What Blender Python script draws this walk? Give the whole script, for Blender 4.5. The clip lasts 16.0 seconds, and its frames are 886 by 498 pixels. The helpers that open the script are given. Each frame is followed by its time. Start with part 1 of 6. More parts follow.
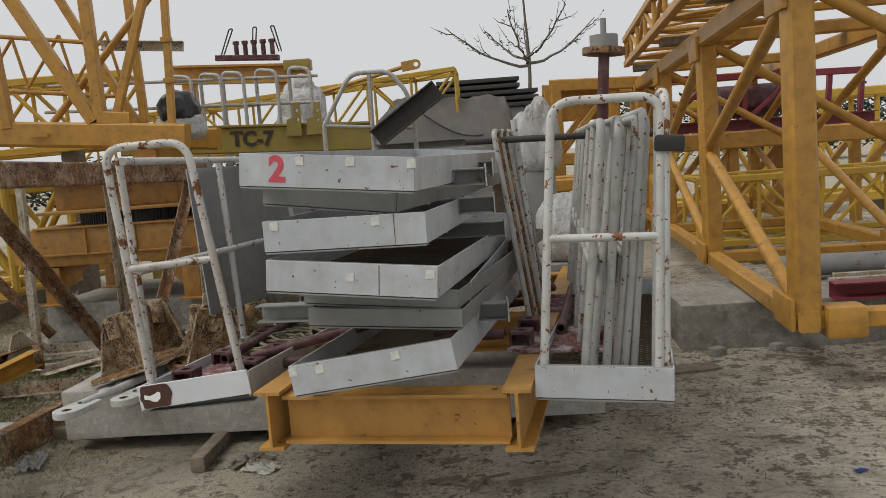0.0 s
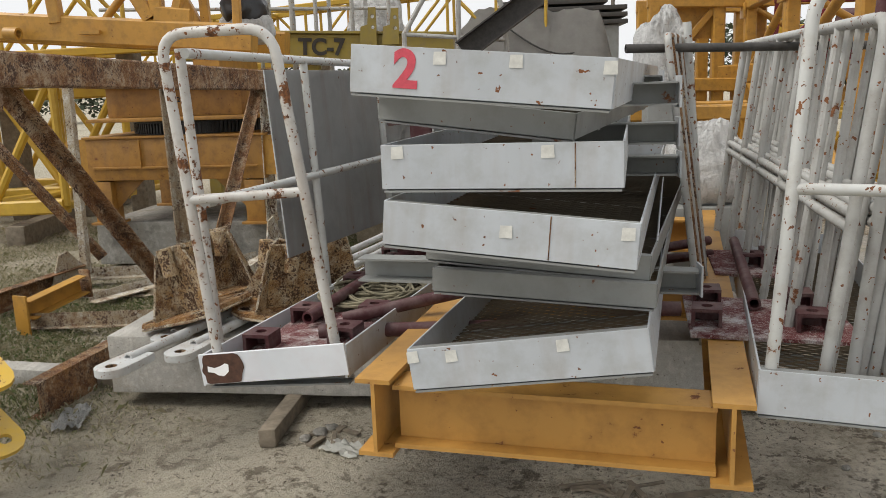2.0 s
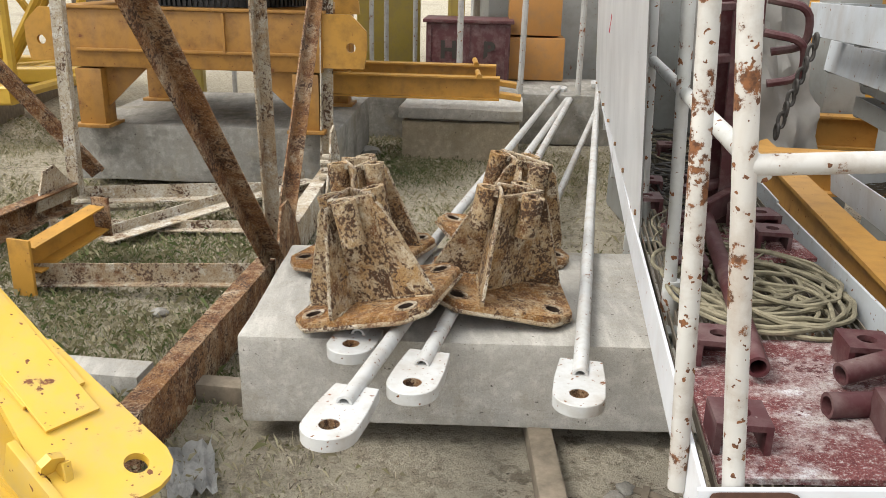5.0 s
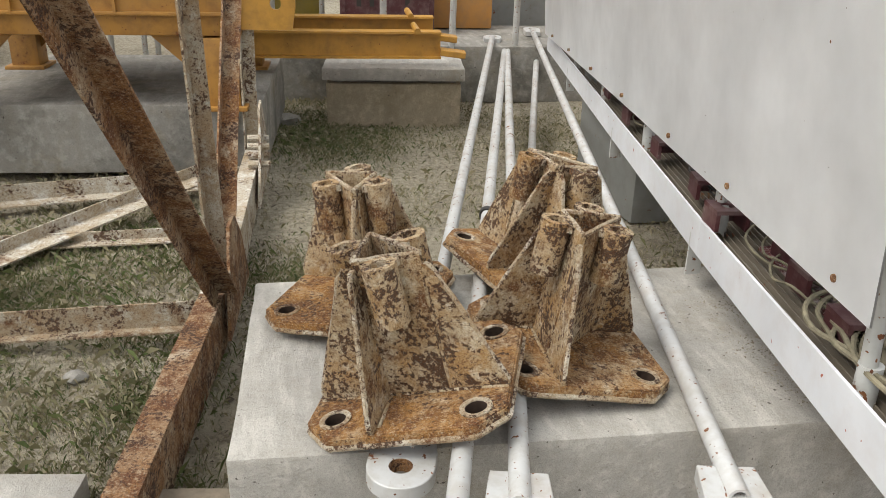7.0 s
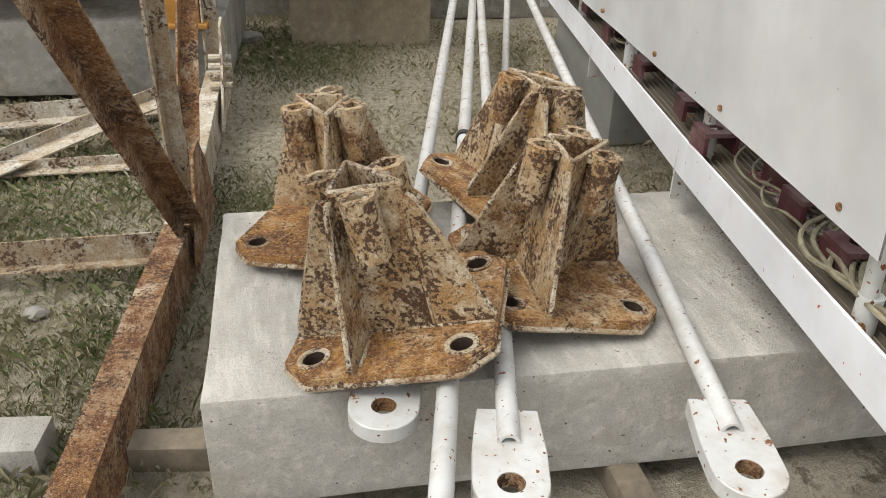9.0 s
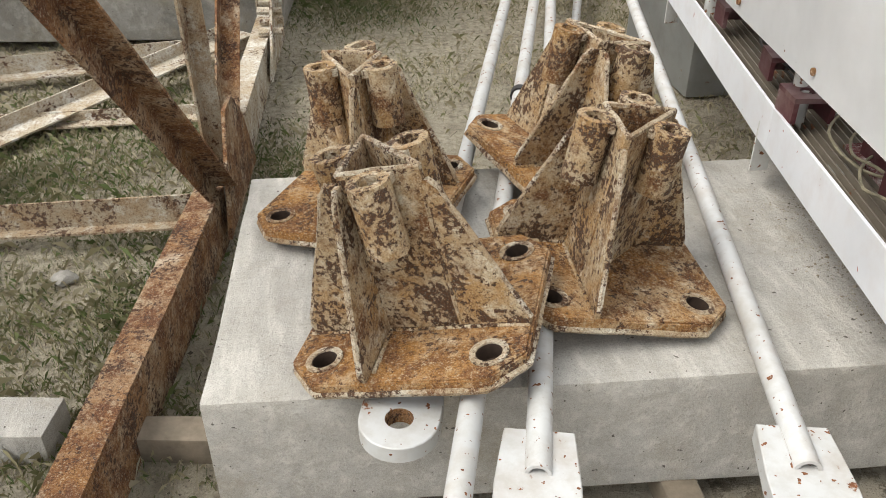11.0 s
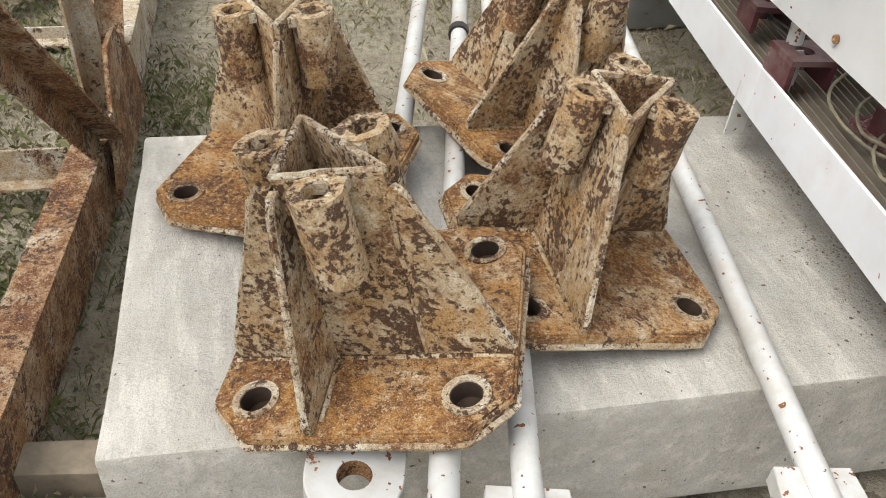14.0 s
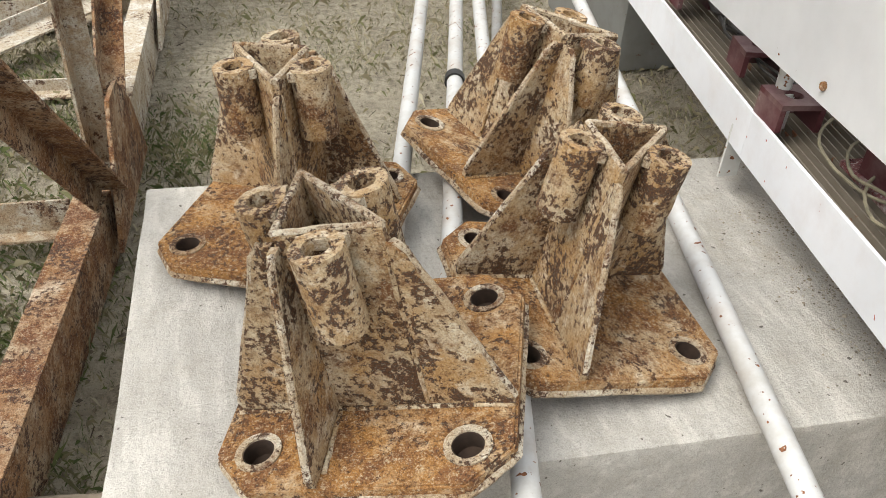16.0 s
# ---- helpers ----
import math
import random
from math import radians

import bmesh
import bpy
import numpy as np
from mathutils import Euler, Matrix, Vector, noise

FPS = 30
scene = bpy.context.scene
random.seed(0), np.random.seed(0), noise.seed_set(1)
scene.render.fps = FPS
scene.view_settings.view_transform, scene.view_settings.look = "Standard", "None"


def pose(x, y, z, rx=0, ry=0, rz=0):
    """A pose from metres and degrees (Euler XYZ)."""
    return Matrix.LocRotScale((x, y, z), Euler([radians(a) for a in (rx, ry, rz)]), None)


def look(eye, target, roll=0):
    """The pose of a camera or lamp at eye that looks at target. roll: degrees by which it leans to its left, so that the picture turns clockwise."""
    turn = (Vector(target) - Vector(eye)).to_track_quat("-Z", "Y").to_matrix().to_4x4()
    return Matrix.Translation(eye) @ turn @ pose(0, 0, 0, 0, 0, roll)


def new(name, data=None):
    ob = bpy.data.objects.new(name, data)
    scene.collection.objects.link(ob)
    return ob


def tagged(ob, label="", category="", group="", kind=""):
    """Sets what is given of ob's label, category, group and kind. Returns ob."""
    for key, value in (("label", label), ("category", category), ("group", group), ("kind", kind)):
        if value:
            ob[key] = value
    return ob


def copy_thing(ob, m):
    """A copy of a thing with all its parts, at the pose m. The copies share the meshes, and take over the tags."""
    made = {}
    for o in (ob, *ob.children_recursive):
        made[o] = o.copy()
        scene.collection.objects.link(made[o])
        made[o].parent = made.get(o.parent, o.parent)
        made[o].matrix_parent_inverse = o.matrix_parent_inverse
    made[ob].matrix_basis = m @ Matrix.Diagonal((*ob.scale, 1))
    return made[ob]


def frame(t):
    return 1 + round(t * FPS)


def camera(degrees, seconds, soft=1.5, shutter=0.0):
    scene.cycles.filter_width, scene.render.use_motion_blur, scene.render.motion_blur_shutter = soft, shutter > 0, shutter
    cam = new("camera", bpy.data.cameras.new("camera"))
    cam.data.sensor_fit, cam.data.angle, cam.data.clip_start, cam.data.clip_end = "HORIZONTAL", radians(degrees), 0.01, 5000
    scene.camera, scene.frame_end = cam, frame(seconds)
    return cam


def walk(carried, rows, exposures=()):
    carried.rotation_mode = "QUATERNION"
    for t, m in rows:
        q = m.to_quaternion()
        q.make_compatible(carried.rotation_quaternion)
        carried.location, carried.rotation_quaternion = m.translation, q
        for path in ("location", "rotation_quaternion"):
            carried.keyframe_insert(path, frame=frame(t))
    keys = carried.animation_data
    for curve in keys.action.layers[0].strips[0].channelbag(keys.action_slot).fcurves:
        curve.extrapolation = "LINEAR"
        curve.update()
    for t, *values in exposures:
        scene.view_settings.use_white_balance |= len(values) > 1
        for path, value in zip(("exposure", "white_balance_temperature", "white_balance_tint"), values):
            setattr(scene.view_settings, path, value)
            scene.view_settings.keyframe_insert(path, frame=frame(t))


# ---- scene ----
cam = camera(56.3, 16.0, 0.6)
METRES, EYE, TILT, LEAN, TURN = 5.0, 1.6, -6.4, 4.3, 0.0
ROWS = [
    (0.0, 0.0, 0.0, 0.0, -0.0, 0.0, 0.0),
    (0.5, -0.0067, 0.0348, -0.0032, 2.85, -2.8, -0.2),
    (1.0, -0.0323, 0.0935, -0.0014, 2.65, -4.21, -2.45),
    (1.5, -0.0513, 0.1333, 0.0039, 2.86, -4.54, -2.97),
    (2.0, -0.0777, 0.1919, 0.0084, 3.49, -5.35, -2.62),
    (2.5, -0.114, 0.231, 0.0082, 4.72, -6.46, -5.15),
    (3.0, -0.1886, 0.271, 0.0037, 6.3, -8.77, -5.87),
    (3.5, -0.241, 0.3125, -0.0087, 9.59, -11.35, -3.59),
    (4.0, -0.2904, 0.3793, -0.0024, 9.6, -13.12, -4.39),
    (4.5, -0.3364, 0.4374, -0.0032, 3.1, -12.62, -5.18),
    (7.0, -0.4463, 0.6614, 0.0189, -12.39, -15.76, -4.1),
    (7.5, -0.4474, 0.6777, 0.0181, -13.35, -19.53, -4.16),
    (8.0, -0.4483, 0.6808, 0.0177, -14.26, -20.7, -4.66),
    (10.5, -0.4399, 0.7053, 0.015, -14.44, -22.96, -3.14),
    (11.0, -0.4183, 0.7281, 0.0179, -9.41, -25.67, -3.18),
    (11.5, -0.404, 0.7421, 0.019, -7.36, -27.78, -3.86),
    (12.0, -0.4062, 0.7562, 0.0178, -9.03, -28.5, -4.98),
    (12.5, -0.4192, 0.783, 0.0211, -13.26, -29.01, -5.86),
    (13.0, -0.4271, 0.7951, 0.0181, -15.11, -30.5, -6.54),
    (13.5, -0.4245, 0.7988, 0.0169, -15.89, -31.3, -6.51),
    (14.0, -0.4261, 0.8004, 0.017, -15.94, -31.52, -6.51),
    (14.5, -0.4277, 0.8022, 0.0174, -15.98, -31.53, -6.52),
    (15.0, -0.4274, 0.8019, 0.0187, -16.42, -30.38, -6.24),
    (15.5, -0.4276, 0.8004, 0.0229, -16.43, -29.39, -5.9),
    (16.0, -0.4266, 0.7997, 0.0224, -16.43, -28.95, -5.69),
]
EXPOSURES = [(0.0, -0.85), (0.7, -0.68), (1.5, -0.42), (2.5, -0.28), (3.2, -0.05), (4.5, 0.32), (7.0, 0.12), (11.0, 0.27), (13.0, 0.36), (16.0, 0.44)]
walk(cam, [(t, pose(0, 0, EYE, TILT, LEAN, TURN) @ pose(METRES * x, METRES * y, METRES * z, 90 + pitch, roll, yaw)) for t, x, y, z, yaw, pitch, roll in ROWS],
     EXPOSURES)

# ---- light ----
world = bpy.data.worlds.new("overcast_sky")
scene.world = world
world.use_nodes = True
wn = world.node_tree
bg = wn.nodes["Background"]
sky = wn.nodes.new("ShaderNodeTexSky")
sky.sky_type = "NISHITA"
sky.sun_disc = False
sky.sun_elevation, sky.sun_rotation = radians(53), radians(-104)
sky.air_density, sky.dust_density, sky.ozone_density = 1.0, 5.0, 1.0
soft_sky = wn.nodes.new("ShaderNodeHueSaturation")
soft_sky.inputs["Saturation"].default_value = 0.12
cloud = wn.nodes.new("ShaderNodeMix")
cloud.data_type = "RGBA"
cloud.inputs[0].default_value = 0.92
cloud.inputs[7].default_value = (12.4, 12.55, 12.7, 1)
wn.links.new(sky.outputs[0], soft_sky.inputs["Color"])
wn.links.new(soft_sky.outputs[0], cloud.inputs[6])
wn.links.new(cloud.outputs[2], bg.inputs[0])
bg.inputs[1].default_value = 0.1
sun_data = bpy.data.lights.new("sun", "SUN")
sun_data.energy, sun_data.angle, sun_data.color = 3.2, radians(35), (1.0, 0.95, 0.87)
sun = new("sun", sun_data)
sun.matrix_world = look((-12, 1, 16.5), (0, 4, 0))

# ---- mesh tools ----
M_OF = {}
I4 = Matrix.Identity(4)


def thing(name, label, category, m=I4, group="", kind=""):
    ob = new(name)
    ob.empty_display_size = 0.1
    ob.matrix_basis = m
    M_OF[ob] = m
    return tagged(ob, label, category, group, kind)


def mesh_of(name, bm, material, smooth=False):
    bmesh.ops.recalc_face_normals(bm, faces=bm.faces)
    me = bpy.data.meshes.new(name)
    bm.to_mesh(me)
    bm.free()
    me.materials.append(material)
    if smooth:
        me.shade_smooth()
        me.set_sharp_from_angle(angle=radians(35))
    return me


def part(name, bm, material, parent, label="", local=False, smooth=True):
    """One mesh under a thing or part. Meshes come in world metres unless local."""
    if not local:
        bm.transform(M_OF[parent].inverted())
    ob = new(name, mesh_of(name, bm, material, smooth))
    ob.parent = parent
    M_OF[ob] = M_OF[parent]
    return tagged(ob, label)


def single(name, bm, material, label, category, group="", kind="", smooth=True):
    """A thing that is one mesh, in world metres, with its origin at its foot."""
    co = [v.co for v in bm.verts]
    base = Vector((sum(c.x for c in co) / len(co), sum(c.y for c in co) / len(co), min(c.z for c in co)))
    bmesh.ops.translate(bm, verts=bm.verts, vec=-base)
    ob = new(name, mesh_of(name, bm, material, smooth))
    ob.location = base
    M_OF[ob] = Matrix.Translation(base)
    return tagged(ob, label, category, group, kind)


def basis(p, q, up=(0, 0, 1)):
    p, q = Vector(p), Vector(q)
    w = (q - p).normalized()
    up = Vector(up)
    if abs(w.dot(up.normalized())) > 0.98:
        up = Vector((0, 1, 0)) if abs(w.y) < 0.9 else Vector((1, 0, 0))
    u = w.cross(up).normalized()
    return p, q, u, u.cross(w)


def prof(bm, p, q, pts, up=(0, 0, 1)):
    """A bar from p to q with the outline pts (u to the right, v up)."""
    p, q, u, v = basis(p, q, up)
    a = [bm.verts.new(p + u * s + v * t) for s, t in pts]
    b = [bm.verts.new(q + u * s + v * t) for s, t in pts]
    n = len(pts)
    for i in range(n):
        bm.faces.new((a[i], a[(i + 1) % n], b[(i + 1) % n], b[i]))
    bm.faces.new(a[::-1])
    bm.faces.new(b)
    return bm


def flat(w, h):
    c = min(w, h) * 0.12
    x, y = w / 2, h / 2
    return [(-x + c, -y), (x - c, -y), (x, -y + c), (x, y - c), (x - c, y), (-x + c, y), (-x, y - c), (-x, -y + c)]


def ibeam(w, h, tf, tw):
    x, y, k = w / 2, h / 2, tw / 2
    return [(-x, -y), (x, -y), (x, -y + tf), (k, -y + tf), (k, y - tf), (x, y - tf), (x, y), (-x, y), (-x, y - tf), (-k, y - tf), (-k, -y + tf), (-x, -y + tf)]


def channel(w, h, t, side=1):
    x, y = w / 2 * side, h / 2
    t2 = t * side
    return [(-x, -y), (x, -y), (x, -y + t), (-x + t2, -y + t), (-x + t2, y - t), (x, y - t), (x, y), (-x, y)]


def angle_bar(w, h, t, side=1, flip=1):
    x, y, t2, t3 = w / 2 * side, h / 2 * flip, t * side, t * flip
    return [(-x, -y), (x, -y), (x, -y + t3), (-x + t2, -y + t3), (-x + t2, y), (-x, y)]


def box(bm, c, s, m=I4, bevel=0.0):
    g = bmesh.ops.create_cube(bm, size=1.0, matrix=m @ Matrix.Translation(c) @ Matrix.Diagonal((*s, 1)))
    if bevel:
        es = list({e for v in g["verts"] for e in v.link_edges})
        bmesh.ops.bevel(bm, geom=es, offset=bevel, segments=2, affect="EDGES", profile=0.6)
    return bm


def tube(bm, p, q, r, seg=12, hole=0.0):
    p, q, u, v = basis(p, q)
    ring = [(math.cos(2 * math.pi * i / seg), math.sin(2 * math.pi * i / seg)) for i in range(seg)]

    def loop(c, k):
        return [bm.verts.new(c + (u * s + v * t) * k) for s, t in ring]

    a, b = loop(p, r), loop(q, r)
    for i in range(seg):
        j = (i + 1) % seg
        bm.faces.new((a[i], a[j], b[j], b[i]))
    if hole:
        c, d = loop(p, hole), loop(q, hole)
        for i in range(seg):
            j = (i + 1) % seg
            bm.faces.new((c[j], c[i], d[i], d[j]))
            bm.faces.new((a[j], a[i], c[i], c[j]))
            bm.faces.new((b[i], b[j], d[j], d[i]))
    else:
        bm.faces.new(a[::-1])
        bm.faces.new(b)
    return bm


def rounded(pts, radius, n=5, closed=False):
    """A polyline with its corners rounded."""
    pts = [Vector(p) for p in pts]
    out = []
    k = len(pts)
    for i, p in enumerate(pts):
        if not closed and i in (0, k - 1):
            out.append(p)
            continue
        a, b = pts[i - 1], pts[(i + 1) % k]
        da, db = a - p, b - p
        d = min(radius, da.length * 0.45, db.length * 0.45)
        s, e = p + da.normalized() * d, p + db.normalized() * d
        for j in range(n + 1):
            t = j / n
            out.append(s.lerp(p, t).lerp(p.lerp(e, t), t))
    return out


def sweep(bm, pts, r, seg=10, closed=False):
    """A pipe along a polyline."""
    pts = [Vector(p) for p in pts]
    n = len(pts)
    nrm = None
    rings = []
    for i, p in enumerate(pts):
        a = pts[i - 1] if (i > 0 or closed) else p
        b = pts[(i + 1) % n] if (i < n - 1 or closed) else p
        w = (b - a).normalized()
        if nrm is None:
            nrm = w.orthogonal().normalized()
        nrm = (nrm - w * nrm.dot(w)).normalized()
        bi = w.cross(nrm)
        rings.append([bm.verts.new(p + (nrm * math.cos(2 * math.pi * j / seg) + bi * math.sin(2 * math.pi * j / seg)) * r) for j in range(seg)])
    for i in range(n if closed else n - 1):
        a, b = rings[i], rings[(i + 1) % n]
        for j in range(seg):
            k = (j + 1) % seg
            bm.faces.new((a[j], a[k], b[k], b[j]))
    if not closed:
        bm.faces.new(rings[0][::-1])
        bm.faces.new(rings[-1])
    return bm


def plate(bm, outline, th, m=I4, holes=(), seg=16):
    """A flat plate in its own x-y plane, from z 0 to th, with round holes (x, y, r)."""
    work = bmesh.new()
    edges = []

    def ring(pts):
        vs = [work.verts.new((x, y, 0)) for x, y in pts]
        for i in range(len(vs)):
            edges.append(work.edges.new((vs[i], vs[(i + 1) % len(vs)])))

    ring(outline)
    for x, y, r in holes:
        ring([(x + r * math.cos(2 * math.pi * i / seg), y + r * math.sin(2 * math.pi * i / seg)) for i in range(seg)])
    bmesh.ops.triangle_fill(work, use_beauty=True, use_dissolve=False, edges=edges)
    bmesh.ops.recalc_face_normals(work, faces=work.faces)
    got = bmesh.ops.extrude_face_region(work, geom=list(work.faces))
    bmesh.ops.translate(work, verts=[g for g in got["geom"] if isinstance(g, bmesh.types.BMVert)], vec=(0, 0, th))
    work.transform(m)
    tmp = bpy.data.meshes.new("tmp")
    work.to_mesh(tmp)
    work.free()
    bm.from_mesh(tmp)
    bpy.data.meshes.remove(tmp)
    return bm


def axes(o, x, y):
    """A pose from an origin, an x direction and a rough y direction."""
    x = Vector(x).normalized()
    z = x.cross(Vector(y)).normalized()
    y = z.cross(x)
    m = Matrix((x, y, z)).transposed().to_4x4()
    m.translation = Vector(o)
    return m


def stadium(w, length, n=8):
    """Outline of a bar with a round far end, from x 0 to length."""
    r = w / 2
    pts = [(0, -r)]
    for i in range(n + 1):
        a = -math.pi / 2 + math.pi * i / n
        pts.append((length - r + r * math.cos(a), r * math.sin(a)))
    pts.append((0, r))
    return pts


def rough_up(bm, amount, scale, cuts=0):
    if cuts:
        bmesh.ops.subdivide_edges(bm, edges=bm.edges, cuts=cuts, use_grid_fill=True)
    for v in bm.verts:
        v.co += noise.noise_vector(v.co * scale) * amount
    return bm


def bm_():
    return bmesh.new()


def lettering(text, size, m, material, parent, name="lettering", label="", thick=0.0008):
    cu = bpy.data.curves.new("text", "FONT")
    cu.body, cu.size, cu.extrude, cu.offset = text, size, thick, size * 0.035
    cu.align_x, cu.align_y = "CENTER", "CENTER"
    tmp = bpy.data.objects.new("text", cu)
    scene.collection.objects.link(tmp)
    bpy.context.view_layer.update()
    me = bpy.data.meshes.new_from_object(tmp.evaluated_get(bpy.context.evaluated_depsgraph_get()))
    bpy.data.objects.remove(tmp)
    me.transform(M_OF[parent].inverted() @ m)
    me.materials.clear()
    me.materials.append(material)
    ob = new(name, me)
    ob.parent = parent
    M_OF[ob] = M_OF[parent]
    return tagged(ob, label)

# ---- materials ----
class Nodes:
    def __init__(self, name):
        self.mat = bpy.data.materials.new(name)
        self.mat.use_nodes = True
        self.t = self.mat.node_tree
        self.b = self.t.nodes["Principled BSDF"]
        tc = self.t.nodes.new("ShaderNodeTexCoord")
        info = self.t.nodes.new("ShaderNodeObjectInfo")
        add = self.t.nodes.new("ShaderNodeVectorMath")
        add.operation = "MULTIPLY_ADD"
        self.t.links.new(info.outputs["Random"], add.inputs[0])
        add.inputs[1].default_value = (17.0, 31.0, 23.0)
        self.t.links.new(tc.outputs["Object"], add.inputs[2])
        self.co = add.outputs[0]
        self.rand = info.outputs["Random"]

    def put(self, a, b):
        self.t.links.new(a, b)

    def noise(self, scale, detail=6.0, rough=0.6, stretch=None):
        n = self.t.nodes.new("ShaderNodeTexNoise")
        n.inputs["Scale"].default_value, n.inputs["Detail"].default_value, n.inputs["Roughness"].default_value = scale, detail, rough
        co = self.co
        if stretch:
            mp = self.t.nodes.new("ShaderNodeMapping")
            mp.inputs["Scale"].default_value = stretch
            self.put(co, mp.inputs[0])
            co = mp.outputs[0]
        self.put(co, n.inputs["Vector"])
        return n.outputs["Fac"]

    def ramp(self, fac, lo, hi, a=0.0, b=1.0):
        n = self.t.nodes.new("ShaderNodeMapRange")
        n.inputs[1].default_value, n.inputs[2].default_value, n.inputs[3].default_value, n.inputs[4].default_value = lo, hi, a, b
        self.put(fac, n.inputs[0])
        return n.outputs[0]

    def mix(self, fac, a, b):
        n = self.t.nodes.new("ShaderNodeMix")
        n.data_type = "RGBA"
        for v, s in ((fac, n.inputs[0]), (a, n.inputs[6]), (b, n.inputs[7])):
            if isinstance(v, (int, float)):
                s.default_value = v
            elif isinstance(v, tuple):
                s.default_value = (*v, 1) if len(v) == 3 else v
            else:
                self.put(v, s)
        return n.outputs[2]

    def math(self, op, a, b):
        n = self.t.nodes.new("ShaderNodeMath")
        n.operation = op
        for v, s in ((a, n.inputs[0]), (b, n.inputs[1])):
            if isinstance(v, (int, float)):
                s.default_value = v
            else:
                self.put(v, s)
        return n.outputs[0]

    def finish(self, colour, rough=0.7, bump=None, strength=0.3, distance=0.004, metal=0.0):
        if isinstance(colour, tuple):
            self.b.inputs["Base Color"].default_value = (*colour, 1)
        else:
            self.put(colour, self.b.inputs["Base Color"])
        if isinstance(rough, float):
            self.b.inputs["Roughness"].default_value = rough
        else:
            self.put(rough, self.b.inputs["Roughness"])
        self.b.inputs["Metallic"].default_value = metal
        if bump is not None:
            bn = self.t.nodes.new("ShaderNodeBump")
            bn.inputs["Strength"].default_value, bn.inputs["Distance"].default_value = strength, distance
            self.put(bump, bn.inputs["Height"])
            self.put(bn.outputs[0], self.b.inputs["Normal"])
        return self.mat


RUST = (0.13, 0.05, 0.022)


def paint(name, col, chip=0.2, speck=0.2, rough=0.45, dirt=0.3, dirt_col=(0.16, 0.13, 0.1), rust=RUST, rust2=(0.22, 0.09, 0.035), size=1.0, streak=0.0):
    """Old paint on steel, with stains, specks and chips down to the rust."""
    n = Nodes(name)
    big, mid, fine = n.noise(2.2 * size, 4), n.noise(11 * size, 8, 0.65), n.noise(70 * size, 5, 0.6)
    c = n.mix(n.ramp(big, 0.3, 0.7), tuple(x * 0.86 for x in col), tuple(min(1, x * 1.1) for x in col))
    c = n.mix(n.ramp(mid, 0.45, 0.75, 0.0, dirt), c, dirt_col)
    if streak:
        c = n.mix(n.ramp(n.noise(9, 5, 0.6, (1, 1, 0.12)), 0.5, 0.75, 0, streak), c, (0.25, 0.14, 0.06))
    r = n.mix(n.ramp(fine, 0.4, 0.6), rust, rust2)
    grown = n.math("ADD", mid, n.ramp(big, 0.3, 0.7, -0.06, 0.06))
    m1 = n.ramp(grown, 0.76 - 0.3 * chip, 0.79 - 0.3 * chip)
    m2 = n.ramp(n.noise(48 * size, 2, 0.5), 0.78 - 0.22 * speck, 0.80 - 0.22 * speck)
    m = n.math("MAXIMUM", m1, m2)
    c = n.mix(m, c, r)
    h = n.math("SUBTRACT", n.ramp(fine, 0, 1, 0, 0.35), m)
    return n.finish(c, n.ramp(m, 0, 1, rough, 0.9), h, 0.35, 0.002)


